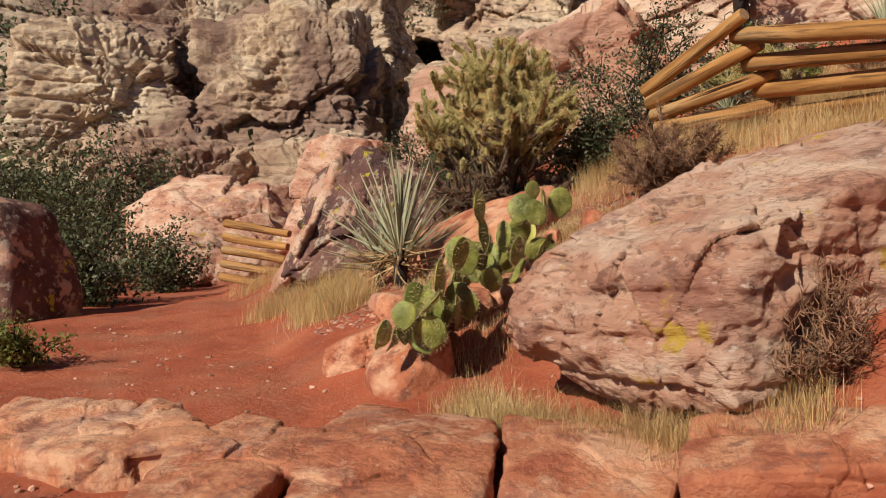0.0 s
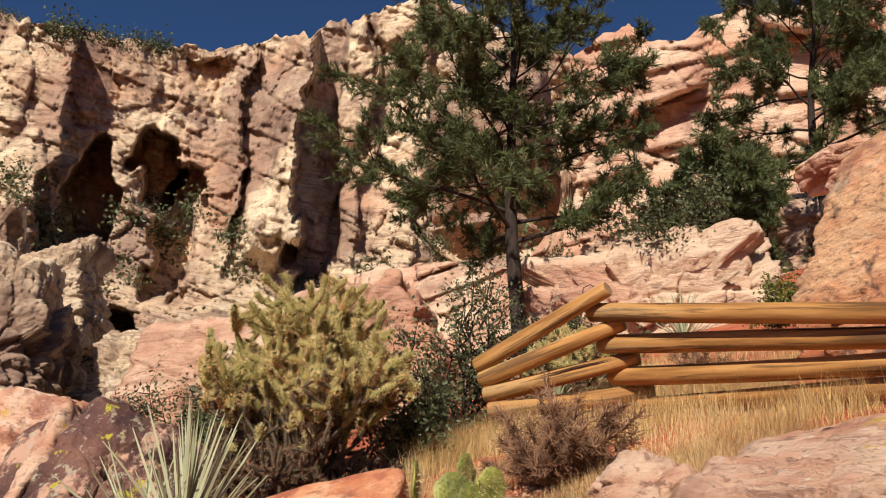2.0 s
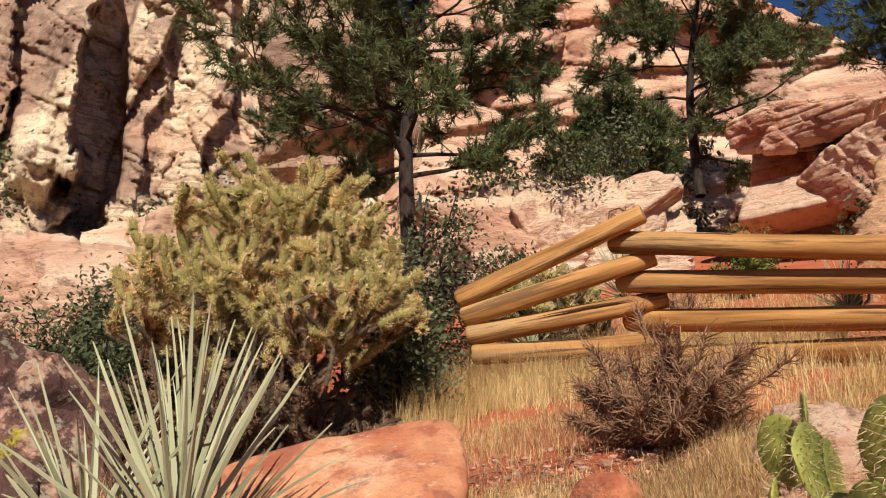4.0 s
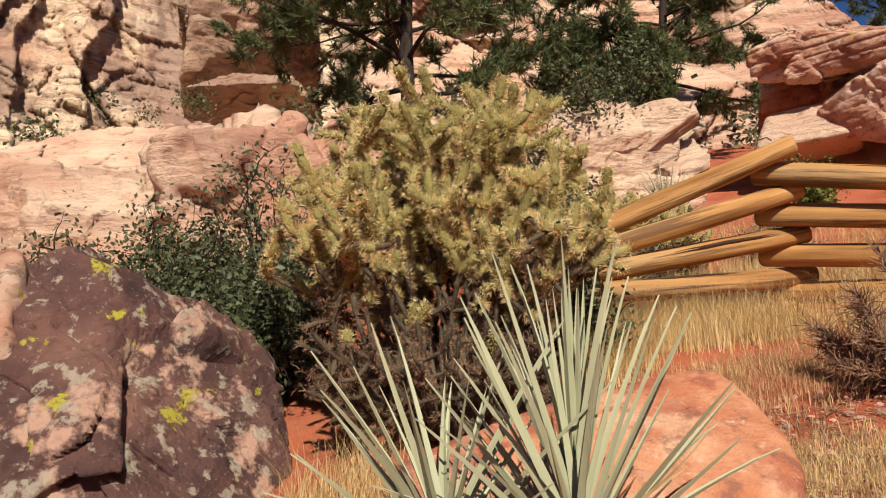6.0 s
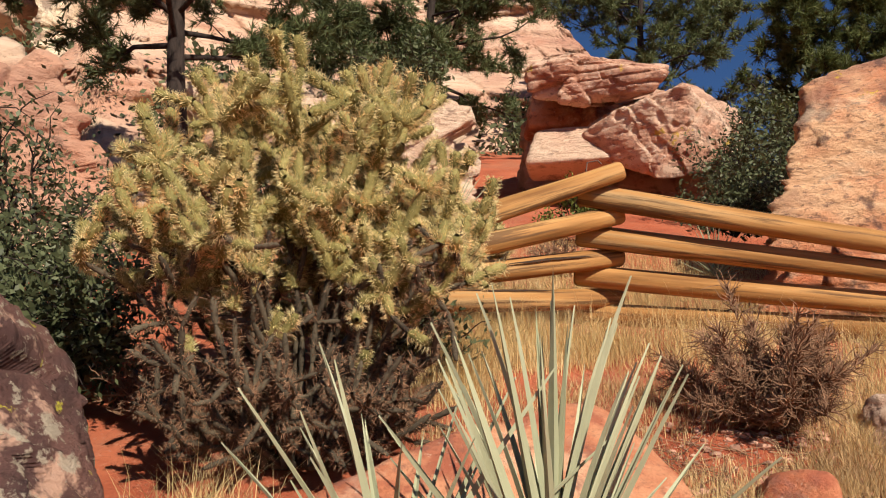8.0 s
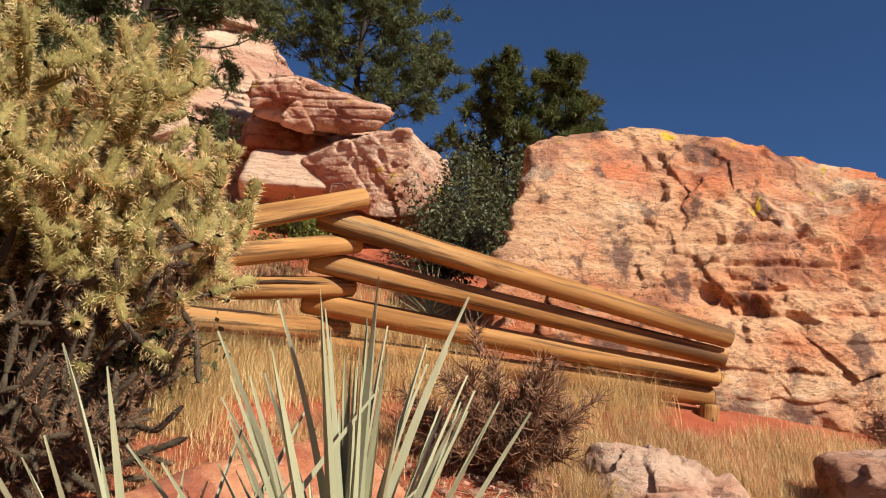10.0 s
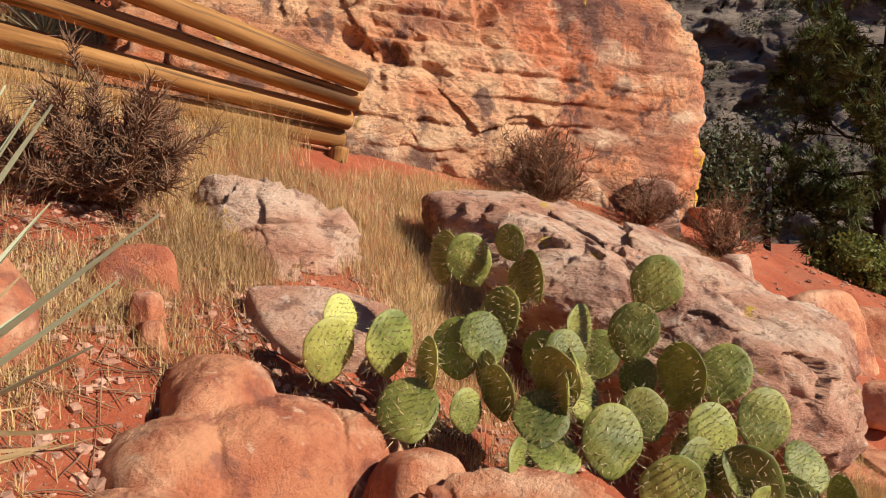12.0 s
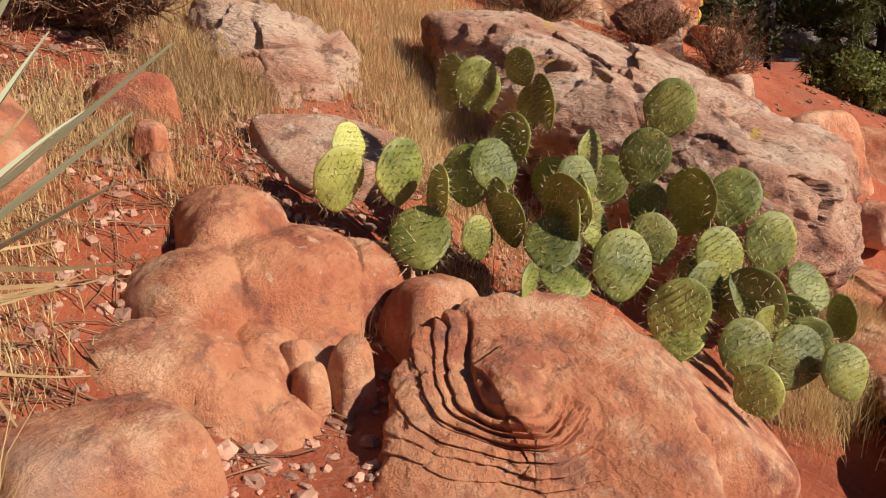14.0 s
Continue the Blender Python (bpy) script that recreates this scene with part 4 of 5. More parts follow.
# ---- plant helpers ----
def tubes(paths, sides=6):
    """Joins tapered tubes along polylines (points, radii) into one set of quads."""
    vs, fs, base = [], [], 0
    ang = np.linspace(0, 2 * math.pi, sides, endpoint=False)
    for pts, rad in paths:
        pts = np.asarray(pts, float)
        d = np.gradient(pts, axis=0)
        d /= np.linalg.norm(d, axis=1, keepdims=True) + 1e-9
        ref = np.where(np.abs(d[:, 2:3]) > 0.9, np.array([[1.0, 0, 0]]), np.array([[0, 0, 1.0]]))
        u = np.cross(d, ref)
        u /= np.linalg.norm(u, axis=1, keepdims=True) + 1e-9
        w = np.cross(d, u)
        r = np.asarray(rad, float)[:, None, None]
        ring = pts[:, None] + r * (u[:, None] * np.cos(ang)[None, :, None] + w[:, None] * np.sin(ang)[None, :, None])
        k = len(pts)
        i = base + np.arange(k - 1)[:, None] * sides + np.arange(sides)[None]
        j = base + np.arange(k - 1)[:, None] * sides + (np.arange(sides)[None] + 1) % sides
        fs.append(np.stack([i, j, j + sides, i + sides], -1).reshape(-1, 4))
        vs.append(ring.reshape(-1, 3))
        base += k * sides
    return np.concatenate(vs), np.concatenate(fs)


def slivers(roots, ways, lengths, widths, rs):
    """Thin triangles: needles, spines."""
    n = len(roots)
    side = np.cross(ways, rs.normal(size=(n, 3)))
    side /= np.linalg.norm(side, axis=1, keepdims=True) + 1e-9
    w = side * np.asarray(widths).reshape(-1, 1) / 2
    v = np.stack([roots - w, roots + w, roots + ways * np.asarray(lengths).reshape(-1, 1)], 1).reshape(-1, 3)
    return v, np.arange(3 * n).reshape(n, 3)


def unit(a):
    return a / (np.linalg.norm(a, axis=-1, keepdims=True) + 1e-9)


def wander(start, way, length, steps, rs, bend=0.2, lift=0.0):
    pts, p, d = [np.array(start, float)], np.array(start, float), unit(np.array(way, float))
    for _ in range(steps):
        d = unit(d + rs.normal(size=3) * bend + np.array([0, 0, lift]))
        p = p + d * length / steps
        pts.append(p.copy())
    return np.array(pts)


def thing_at(name, x, y, z, label, category, group=""):
    ob = tagged(new(name), label, category, group)
    ob.location = (x, y, z)
    return ob


def pine(x, y, z, height, spread, seed, label, lean=(0, 0), needle=M_NEEDLE, tufts=1500, clear=0.22, n_br=26, top_narrow=0.7, tuft=0.17, upright=0.15):
    rs = np.random.RandomState(seed)
    ob = thing_at("pine_tree", x, y, z, label, "tree")
    t = np.linspace(0, 1, 12)
    trunk = np.stack([lean[0] * t + 0.12 * np.sin(5 * t + seed), lean[1] * t + 0.1 * np.sin(4 * t), height * t - 0.3 * (t == 0)], 1)
    rad = height * (0.018 * (1 - t) ** 0.8 + 0.004)
    v, f = tubes([(trunk, rad)], 10)
    link_mesh("trunk", v, f, M_BARK, ob)
    roots, ways = [], []
    for b in range(n_br):
        tb = clear + (0.97 - clear) * (b + rs.uniform(0, 1)) / n_br
        p0 = np.array([np.interp(tb, t, trunk[:, k]) for k in range(3)])
        a = b * 2.4 + rs.uniform(-0.5, 0.5)
        prof = math.sin(math.pi * min(1, 0.28 + 0.72 * (tb - clear) / (1 - clear))) ** top_narrow
        ln = spread * (0.35 + 0.75 * prof) * rs.uniform(0.65, 1.1)
        way = np.array([math.cos(a), math.sin(a), rs.uniform(-0.1, 0.35) + upright * tb * 2])
        main = wander(p0, way, ln, 7, rs, 0.16, 0.03)
        paths = [(main, np.linspace(height * 0.008 * (1.2 - tb), 0.006, len(main)))]
        for q in range(7):
            k = rs.randint(2, 8)
            sub = wander(main[k], unit(main[k] - main[k - 1]) + rs.normal(size=3) * 0.7, ln * rs.uniform(0.18, 0.42), 4, rs, 0.25, 0.05)
            paths.append((sub, np.linspace(0.012, 0.004, len(sub))))
        v, f = tubes(paths, 5)
        link_mesh("branch", v, f, M_BARK, ob)
        for pts, _ in paths:
            m = max(3, int(tufts / n_br / 8))
            k = rs.uniform(0.35, 1.0, m) * (len(pts) - 1)
            i = np.minimum(k.astype(int), len(pts) - 2)
            roots.append(pts[i] + (pts[i + 1] - pts[i]) * (k - i)[:, None] + rs.normal(size=(m, 3)) * 0.022 * spread)
            ways.append(unit(unit(pts[i + 1] - pts[i]) + rs.normal(size=(m, 3)) * 0.6 + np.array([0, 0, 0.25])))
    roots, ways = np.concatenate(roots), np.concatenate(ways)
    per = 22
    r2 = np.repeat(roots, per, 0)
    w2 = unit(np.repeat(ways, per, 0) + rs.normal(size=(len(r2), 3)) * 0.75)
    r2 = r2 + np.repeat(ways, per, 0) * rs.uniform(0, tuft * 1.1, (len(r2), 1))
    v, f = slivers(r2, w2, rs.uniform(0.7, 1.2, len(r2)) * tuft, np.full(len(r2), tuft * 0.14), rs)
    tagged(link_mesh("foliage", v, f, needle, ob, smooth=False), kind="stuff")
    return ob


def leafy_shrub(x, y, z, rx, ry, h, seed, label, leaf=M_OAKLEAF, leaves=3500, size=0.03, stems=14, low=0.15, name="scrub_bush", category="shrub"):
    rs = np.random.RandomState(seed)
    ob = thing_at(name, x, y, z, label, category)
    paths, tips = [], []
    for s in range(stems):
        a, el = rs.uniform(0, 6.28), rs.uniform(0.25, 1.3)
        end = np.array([math.cos(a) * math.cos(el) * rx, math.sin(a) * math.cos(el) * ry, h * (low + (0.95 - low) * math.sin(el))]) * rs.uniform(0.7, 1.05)
        k = np.linspace(0, 1, 7)[:, None]
        pts = end * k + rs.normal(size=(7, 3)) * 0.05 * k * max(rx, h)
        pts[:, 2] += 0.0
        paths.append((pts, np.linspace(0.016, 0.004, 7) * (0.5 + h * 0.5)))
        for q in range(7):
            i = rs.randint(2, 7)
            sub = wander(pts[i], unit(end) + rs.normal(size=3) * 0.9, 0.38 * max(rx, h) * rs.uniform(0.5, 1.1), 4, rs, 0.3)
            paths.append((sub, np.linspace(0.007, 0.002, 5) * (0.5 + h * 0.5)))
            tips.append(sub)
    v, f = tubes(paths, 4)
    tagged(link_mesh("stem", v, f, M_BARK, ob), kind="stuff")
    tips = np.concatenate([q[1:] for q in tips])
    c = tips[rs.randint(0, len(tips), leaves)] + rs.normal(size=(leaves, 3)) * 0.075 * np.array([rx, ry, h]) * 1.1
    c[:, 2] = np.abs(c[:, 2] - 0.03) + 0.03
    n, u = unit(rs.normal(size=(leaves, 3)) + np.array([0, 0, 0.5])), rs.normal(size=(leaves, 3))
    u = unit(np.cross(n, u))
    w = np.cross(n, u)
    s = size * rs.uniform(0.6, 1.3, (leaves, 1))
    v = np.stack([c - u * s, c + w * s * 0.5, c + u * s, c - w * s * 0.5], 1).reshape(-1, 3)
    tagged(link_mesh("foliage", v, np.arange(4 * leaves).reshape(-1, 4), leaf, ob, smooth=False), kind="stuff")
    return ob


def twig_bush(x, y, z, rx, ry, h, seed, label, twigs=1500, material=M_TWIG):
    rs = np.random.RandomState(seed)
    ob = thing_at("dry_bush", x, y, z, label, "bush")
    big, fine = [], []
    for s in range(34):
        a, el = rs.uniform(0, 6.28), rs.uniform(0.1, 1.4)
        end = np.array([math.cos(a) * math.cos(el) * rx, math.sin(a) * math.cos(el) * ry, h * math.sin(el) ** 0.8]) * rs.uniform(0.6, 0.85)
        k = np.linspace(0, 1, 6)[:, None]
        pts = end * k + rs.normal(size=(6, 3)) * 0.04 * k
        big.append((pts, np.linspace(0.009, 0.003, 6)))
        for q in range(twigs // 34):
            i = rs.randint(1, 6)
            fine.append((wander(pts[i] * rs.uniform(0.8, 1.1), unit(pts[i] + np.array([0, 0, 0.15 * h])) + rs.normal(size=3) * 0.55, rs.uniform(0.07, 0.2) * max(rx, h), 3, rs, 0.4, 0.04),
                         np.array([0.0035, 0.003, 0.0025, 0.001])))
    v, f = tubes(big, 5)
    tagged(link_mesh("stem", v, f, material, ob), kind="stuff")
    v, f = tubes(fine, 3)
    v[:, 2] = np.maximum(v[:, 2], 0.0)
    tagged(link_mesh("twig_tangle", v, f, material, ob, smooth=False), kind="stuff")
    return ob


# ---- yucca ----
def blade(length, width, curl, seed):
    rs = np.random.RandomState(seed)
    t = np.linspace(0, 1, 9)
    w = width * np.minimum(1, 0.75 + t * 1.2) * np.clip((1 - t) * 1.35, 0, 1) ** 0.75
    fold = 0.42
    spine_y = curl * t ** 2 * length
    left = np.stack([-w / 2, spine_y - w * fold, t * length], 1)
    mid = np.stack([np.zeros(9), spine_y, t * length], 1)
    right = np.stack([w / 2, spine_y - w * fold, t * length], 1)
    under = mid + np.array([0, 0.006, 0])
    v = np.stack([left, mid, right, under], 1).reshape(-1, 3)
    f = []
    for i in range(8):
        a, b = 4 * i, 4 * i + 4
        f += [(a, a + 1, b + 1, b), (a + 1, a + 2, b + 2, b + 1), (a + 2, a + 3, b + 3, b + 2), (a + 3, a, b, b + 3)]
    me = bpy.data.meshes.new("leaf_blade")
    me.from_pydata(v.tolist(), [], f)
    return me


LEAVES = [blade(1.0, 0.036 + 0.004 * k, c, k) for k, c in enumerate((0.02, 0.06, 0.12, -0.03))]
for me in LEAVES:
    me.materials.append(M_YUCCA)
DEAD = [blade(1.0, 0.045, c, 9) for c in (0.25, 0.45, -0.2)]
for me in DEAD:
    me.materials.append(M_STRAW)


def yucca(x, y, z, size, count, seed, label, dead=30, low=-5, high=86, droop=0):
    rs = np.random.RandomState(seed)
    ob = thing_at("yucca", x, y, z, label, "yucca")
    v, f = tubes([(np.array([[0, 0, -0.1], [0.01, 0, 0.1], [0, 0.01, 0.22 * size], [0, 0, 0.3 * size]]), [0.07 * size, 0.075 * size, 0.07 * size, 0.02])], 10)
    link_mesh("stem", v, f, M_BARK, ob)
    for i in range(count):
        k = (i + 0.5) / count
        el = low + (high - low) * k ** 0.75 + rs.uniform(-7, 7)
        a = i * 137.5 + rs.uniform(-20, 20)
        s = size * rs.uniform(0.78, 1.08) * (0.85 + 0.15 * k)
        leaf = new("leaf", LEAVES[i % 4])
        leaf.parent = ob
        leaf.matrix_basis = Matrix.Translation((0, 0, 0.08 + 0.22 * size * k)) @ pose(0, 0, 0, 0, 0, a) @ pose(0, 0, 0, 90 - el, 0, 0) @ pose(0, 0, 0, 0, 0, 180 + rs.uniform(-25, 25)) @ Matrix.Diagonal((s * rs.uniform(0.8, 1.1), s, s, 1))
    for i in range(dead):
        leaf = new("dead_leaf", DEAD[i % 3])
        leaf.parent = ob
        s = size * rs.uniform(0.3, 0.62)
        leaf.matrix_basis = Matrix.Translation((rs.uniform(-0.06, 0.06), rs.uniform(-0.06, 0.06), 0.1 + rs.uniform(0, 0.25) * size)) @ pose(0, 0, 0, 0, 0, rs.uniform(0, 360)) @ pose(0, 0, 0, 90 - rs.uniform(-55, 25), rs.uniform(-30, 30), 0) @ Matrix.Diagonal((s * 1.2, s, s, 1))
    return ob


yucca(-0.16, 3.12, 1.10, 1.02, 62, 5, "pale green yucca with long stiff upright blades", dead=40, low=32, high=88)
yucca(-0.62, 3.25, 1.05, 0.88, 42, 15, "spreading pale green yucca with dead straw at its base", dead=40, low=-2, high=70)
yucca(2.33, 10.15, gz(2.33, 10.15), 0.75, 60, 6, "small grey-green yucca behind the log fence", dead=10)
yucca(4.05, 7.35, gz(4.05, 7.35), 0.5, 46, 7, "small spiky yucca between fence and boulder", dead=8)
yucca(1.2, 7.6, gz(1.2, 7.6), 0.5, 46, 8, "low pale yucca behind the fence", dead=8)


# ---- cholla ----
def cholla(x, y, z, seed, rx, ry, height, arms, label):
    rs = np.random.RandomState(seed)
    ob = thing_at("cholla_cactus", x, y, z, label, "cactus")
    for a in range(arms):
        az = a * 2.399 + rs.uniform(-0.3, 0.3)
        share = (a + 0.5) / arms
        old = share < 0.3
        el = rs.uniform(0.02, 0.35) if old else math.asin(min(0.98, 0.22 + 0.76 * (share - 0.3) / 0.7))
        wide = rs.uniform(0.45, 0.8) if old else rs.uniform(0.85, 1.05)
        reach = np.array([math.cos(az) * math.cos(el) * rx * wide, math.sin(az) * math.cos(el) * ry * wide, height * (0.10 + 0.3 * math.sin(el) if old else 0.26 + 0.58 * math.sin(el))])
        joints = []
        start = np.array([math.cos(az), math.sin(az), 0]) * rs.uniform(0.03, 0.2)
        main_n = 7
        k = np.linspace(0, 1, main_n + 1)[:, None]
        flat = np.array([1.0, 1.0, 0.0])
        main = start + (reach - start) * (flat * k ** (1.0 if old else 1.35) + (1 - flat) * k ** (1.0 if old else 0.8)) + rs.normal(size=(main_n + 1, 3)) * 0.045 * k
        main[:, 2] = np.maximum(main[:, 2], 0.03)
        for i in range(main_n):
            joints.append((main[i], main[i + 1], 0.034 - 0.001 * i, i))
        for i in range(3, main_n + 1):
            for q in range(5 if i > 4 else 2):
                d = unit(unit(reach) * 0.55 + rs.normal(size=3) * 0.8 + np.array([0, 0, 0.45 if not old else 0.15]))
                p = main[i]
                for j in range(rs.randint(1, 4)):
                    e = p + d * rs.uniform(0.08, 0.16)
                    if e[2] < 0.03 or (e[0] / rx) ** 2 + (e[1] / ry) ** 2 + ((e[2] - 0.45 * height) / (0.53 * height)) ** 2 > 1.12:
                        break
                    joints.append((p, e, rs.uniform(0.024, 0.033), 8 + j))
                    p = e
                    d = unit(d + rs.normal(size=3) * 0.35 + np.array([0, 0, 0.25]))
        green, dark, spiny, shaggy = [], [], [], []
        for p, e, r, gen in joints:
            t = np.linspace(0, 1, 6)
            pts = p + (e - p) * t[:, None]
            prof = r * np.array([0.72, 1.05, 0.92, 1.08, 0.95, 0.45])
            worn = gen < 4 or (old and rs.uniform() < 0.4) or p[2] < rs.uniform(0.2, 0.52) * height
            (dark if worn else green).append((pts, prof * (0.5 if worn else 1.0)))
            n = (70 if gen > 1 else 0) if worn else 210
            if n:
                ax = unit(e - p)
                s = rs.uniform(0, 1.05, n)
                o = unit(np.cross(ax, rs.normal(size=(n, 3))))
                (shaggy if worn else spiny).append((p + (e - p) * s[:, None] + o * r * (0.45 if worn else 0.9), unit(o + ax * rs.uniform(-0.1, 0.8, (n, 1)) + rs.normal(size=(n, 3)) * 0.25)))
        for nm, paths, m, coat, hair in (("old_stem", dark, M_DEADCHOLLA, shaggy, M_TWIG), ("arm", green, M_CHOLLA, spiny, M_CSPINE)):
            if not paths:
                continue
            v, f = tubes(paths, 7)
            br = tagged(link_mesh(nm, v, f, m, ob), kind="stuff")
            if coat:
                roots, ways = np.concatenate([q[0] for q in coat]), np.concatenate([q[1] for q in coat])
                v, f = slivers(roots, ways, rs.uniform(0.018, 0.044, len(roots)), np.full(len(roots), 0.0038), rs)
                tagged(link_mesh("spine_cover", v, f, hair, br, smooth=False), kind="stuff")
    return ob


cholla(-0.55, 5.05, gz(-0.55, 5.05) - 0.02, 4, 1.05, 0.95, 2.42, 56, "large cholla cactus with straw-coloured spiny joints and dark old stems")
cholla(1.35, 7.9, gz(1.35, 7.9), 14, 0.7, 0.6, 0.95, 18, "small grey-green cholla behind the log fence")


# ---- prickly pear ----
def pad_mesh(seed):
    rs = np.random.RandomState(seed)
    dirs, faces = cube_sphere(14)
    z = dirs[:, 2]
    width = np.where(z < 0, 0.43 - 0.17 * z ** 2, 0.43)
    v = np.stack([dirs[:, 0] * width * (1 + 0.05 * vnoise(dirs * 2 + seed, seed)), dirs[:, 1] * 0.062 * (1 + 0.2 * vnoise(dirs * 3, seed + 3)), dirs[:, 2] * 0.5], 1)
    v[:, 1] += 0.07 * (v[:, 2] ** 2) * rs.uniform(-1, 1) * 2 + 0.02 * vnoise(v * 4, seed + 8)
    areole = []
    for i in range(-4, 5):
        for j in range(-5, 6):
            u, w = (i + 0.5 * (j % 2)) * 0.105, j * 0.095
            if (u / 0.39) ** 2 + (w / 0.46) ** 2 < 1:
                for side in (-1, 1):
                    areole.append((u, side * 0.062 * math.sqrt(max(0.05, 1 - (u / 0.43) ** 2 - (w / 0.5) ** 2)), w, side))
    for q in np.linspace(0, 2 * math.pi, 26, endpoint=False):
        areole.append((0.42 * math.cos(q), 0, 0.49 * math.sin(q), 0))
    roots, ways, lens = [], [], []
    for u, d, w, side in areole:
        n = np.array([u * 0.5, side * 1.0, w * 0.5]) if side else np.array([u, 0, w]) * 2
        for k in range(3):
            roots.append((u, d, w))
            ways.append(unit(n + rs.normal(size=3) * 0.45 + np.array([0, 0, -0.2])))
            lens.append(rs.uniform(0.06, 0.2))
    sv, sf = slivers(np.array(roots), np.array(ways), np.array(lens), np.full(len(roots), 0.011), rs)
    dots_v, dots_f = [], []
    for i, (u, d, w, side) in enumerate(areole):
        c = np.array([u * 1.005, d * 1.06, w * 1.005])
        for k in range(4):
            dots_v.append(c + 0.013 * np.array([math.cos(k * 1.57), 0.35 * side, math.sin(k * 1.57)]))
        dots_f.append([4 * i, 4 * i + 1, 4 * i + 2, 4 * i + 3])
    return (v, faces), (sv, sf), (np.array(dots_v), np.array(dots_f))


M_AREOLE = mat("dark_areole", [(0.4, (0.07, 0.045, 0.025)), (0.6, (0.14, 0.09, 0.05))], 30, 3, 0.9, 0)
PAD_KINDS = []
for k in range(5):
    body, sp_, dots = pad_mesh(300 + k)
    trio = []
    for nm, (v, f), m, sm in (("pad", body, M_PAD, True), ("spine_cover", sp_, M_SPINE, False), ("areole_pattern", dots, M_AREOLE, False)):
        ob = link_mesh(nm, v, f, m, smooth=sm)
        trio.append(ob.data)
        bpy.data.objects.remove(ob)
    PAD_KINDS.append(trio)


def prickly_pear(name, x, y, z, pads, label, seed):
    rs = np.random.RandomState(seed)
    plant = thing_at(name, x, y, z, label, "cactus")
    for i, (px_, py_, pz_, size, az, tilt) in enumerate(pads):
        trio = PAD_KINDS[i % 5]
        pad = new("pad", trio[0])
        pad.parent = plant
        pad.matrix_basis = Matrix.Translation((px_ - x, py_ - y, pz_ - z)) @ pose(0, 0, 0, 0, 0, -az) @ pose(0, 0, 0, tilt, rs.uniform(-28, 28), 0) @ Matrix.Diagonal((size * 1.1, size * 1.1, size * 1.12, 1))
        for nm, me in (("spine_cover", trio[1]), ("areole_pattern", trio[2])):
            s = tagged(new(nm, me), kind="stuff")
            s.parent = pad
    return plant


PADS_CROWN = [(2.11, 2.54, 1.68, 0.22, -124, -9), (2.13, 2.36, 1.76, 0.15, -79, 2), (2.11, 2.25, 1.62, 0.21, -40, -7), (2.16, 2.68, 1.69, 0.22, -61, 3), (2.01, 2.36, 1.46, 0.22, -69, 8), (2.19, 2.33, 1.59, 0.19, -61, -4), (2.11, 2.05, 1.4, 0.21, -164, -1), (1.68, 2.92, 1.45, 0.17, -156, 11), (1.56, 2.9, 1.33, 0.24, -150, -11), (1.73, 2.72, 1.35, 0.25, -154, -4), (1.74, 2.56, 1.26, 0.23, -47, 5), (1.89, 2.49, 1.33, 0.23, -104, 12), (1.79, 2.28, 1.18, 0.2, -60, -6)]
PADS_MIDDLE = [(1.6, 2.57, 1.12, 0.26, -114, 42), (1.69, 2.37, 1.12, 0.16, -148, 2), (1.74, 2.09, 1.11, 0.23, -109, 44), (1.68, 2.02, 1.0, 0.22, -120, 60), (1.59, 2.11, 0.95, 0.22, -177, 9), (2.1, 2.21, 1.3, 0.18, -78, 10), (2.27, 2.01, 1.29, 0.2, -101, 13), (2.1, 1.81, 1.23, 0.16, -88, 2), (1.88, 2.36, 1.24, 0.17, -55, 0), (2.14, 1.75, 1.6, 0.22, -109, 1), (2.11, 1.83, 1.41, 0.22, -113, -5), (2.08, 1.64, 1.25, 0.26, -59, -6), (2.2, 1.49, 1.26, 0.22, -98, 16), (2.14, 1.34, 1.1, 0.23, -120, 6)]
PADS_TRAIL = [(1.94, 1.75, 1.12, 0.19, -115, 7), (1.8, 1.84, 1.04, 0.25, -121, 14), (2.01, 1.51, 1.06, 0.22, -131, 5), (1.75, 1.62, 0.9, 0.24, -108, -2), (1.83, 1.54, 0.96, 0.22, -145, 4), (1.89, 1.38, 0.92, 0.26, -89, -6), (1.75, 1.38, 0.79, 0.21, -122, 12), (1.62, 1.32, 0.69, 0.18, -103, 4), (2.21, 1.19, 0.93, 0.2, -127, 42), (2.09, 1.07, 0.85, 0.17, -38, -2), (1.96, 1.19, 0.76, 0.22, -110, -2), (1.89, 1.05, 0.71, 0.19, -122, 15), (1.73, 1.6, 0.81, 0.19, -94, 58)]
rs_pad = np.random.RandomState(12)
PADS_INNER = []
for i in range(26):
    k = rs_pad.uniform()
    PADS_INNER.append((1.98 + rs_pad.uniform(-0.14, 0.22), 1.25 + 1.3 * k + rs_pad.uniform(-0.08, 0.08), 0.72 + 0.62 * k + rs_pad.uniform(-0.08, 0.2), rs_pad.uniform(0.17, 0.25), rs_pad.uniform(-190, -20), rs_pad.uniform(-25, 30)))
prickly_pear("prickly_pear", 1.9, 1.9, 0.75, PADS_CROWN + PADS_MIDDLE + PADS_TRAIL + PADS_INNER, "sprawling green prickly pear cactus with spiny pads on red rock", 8)


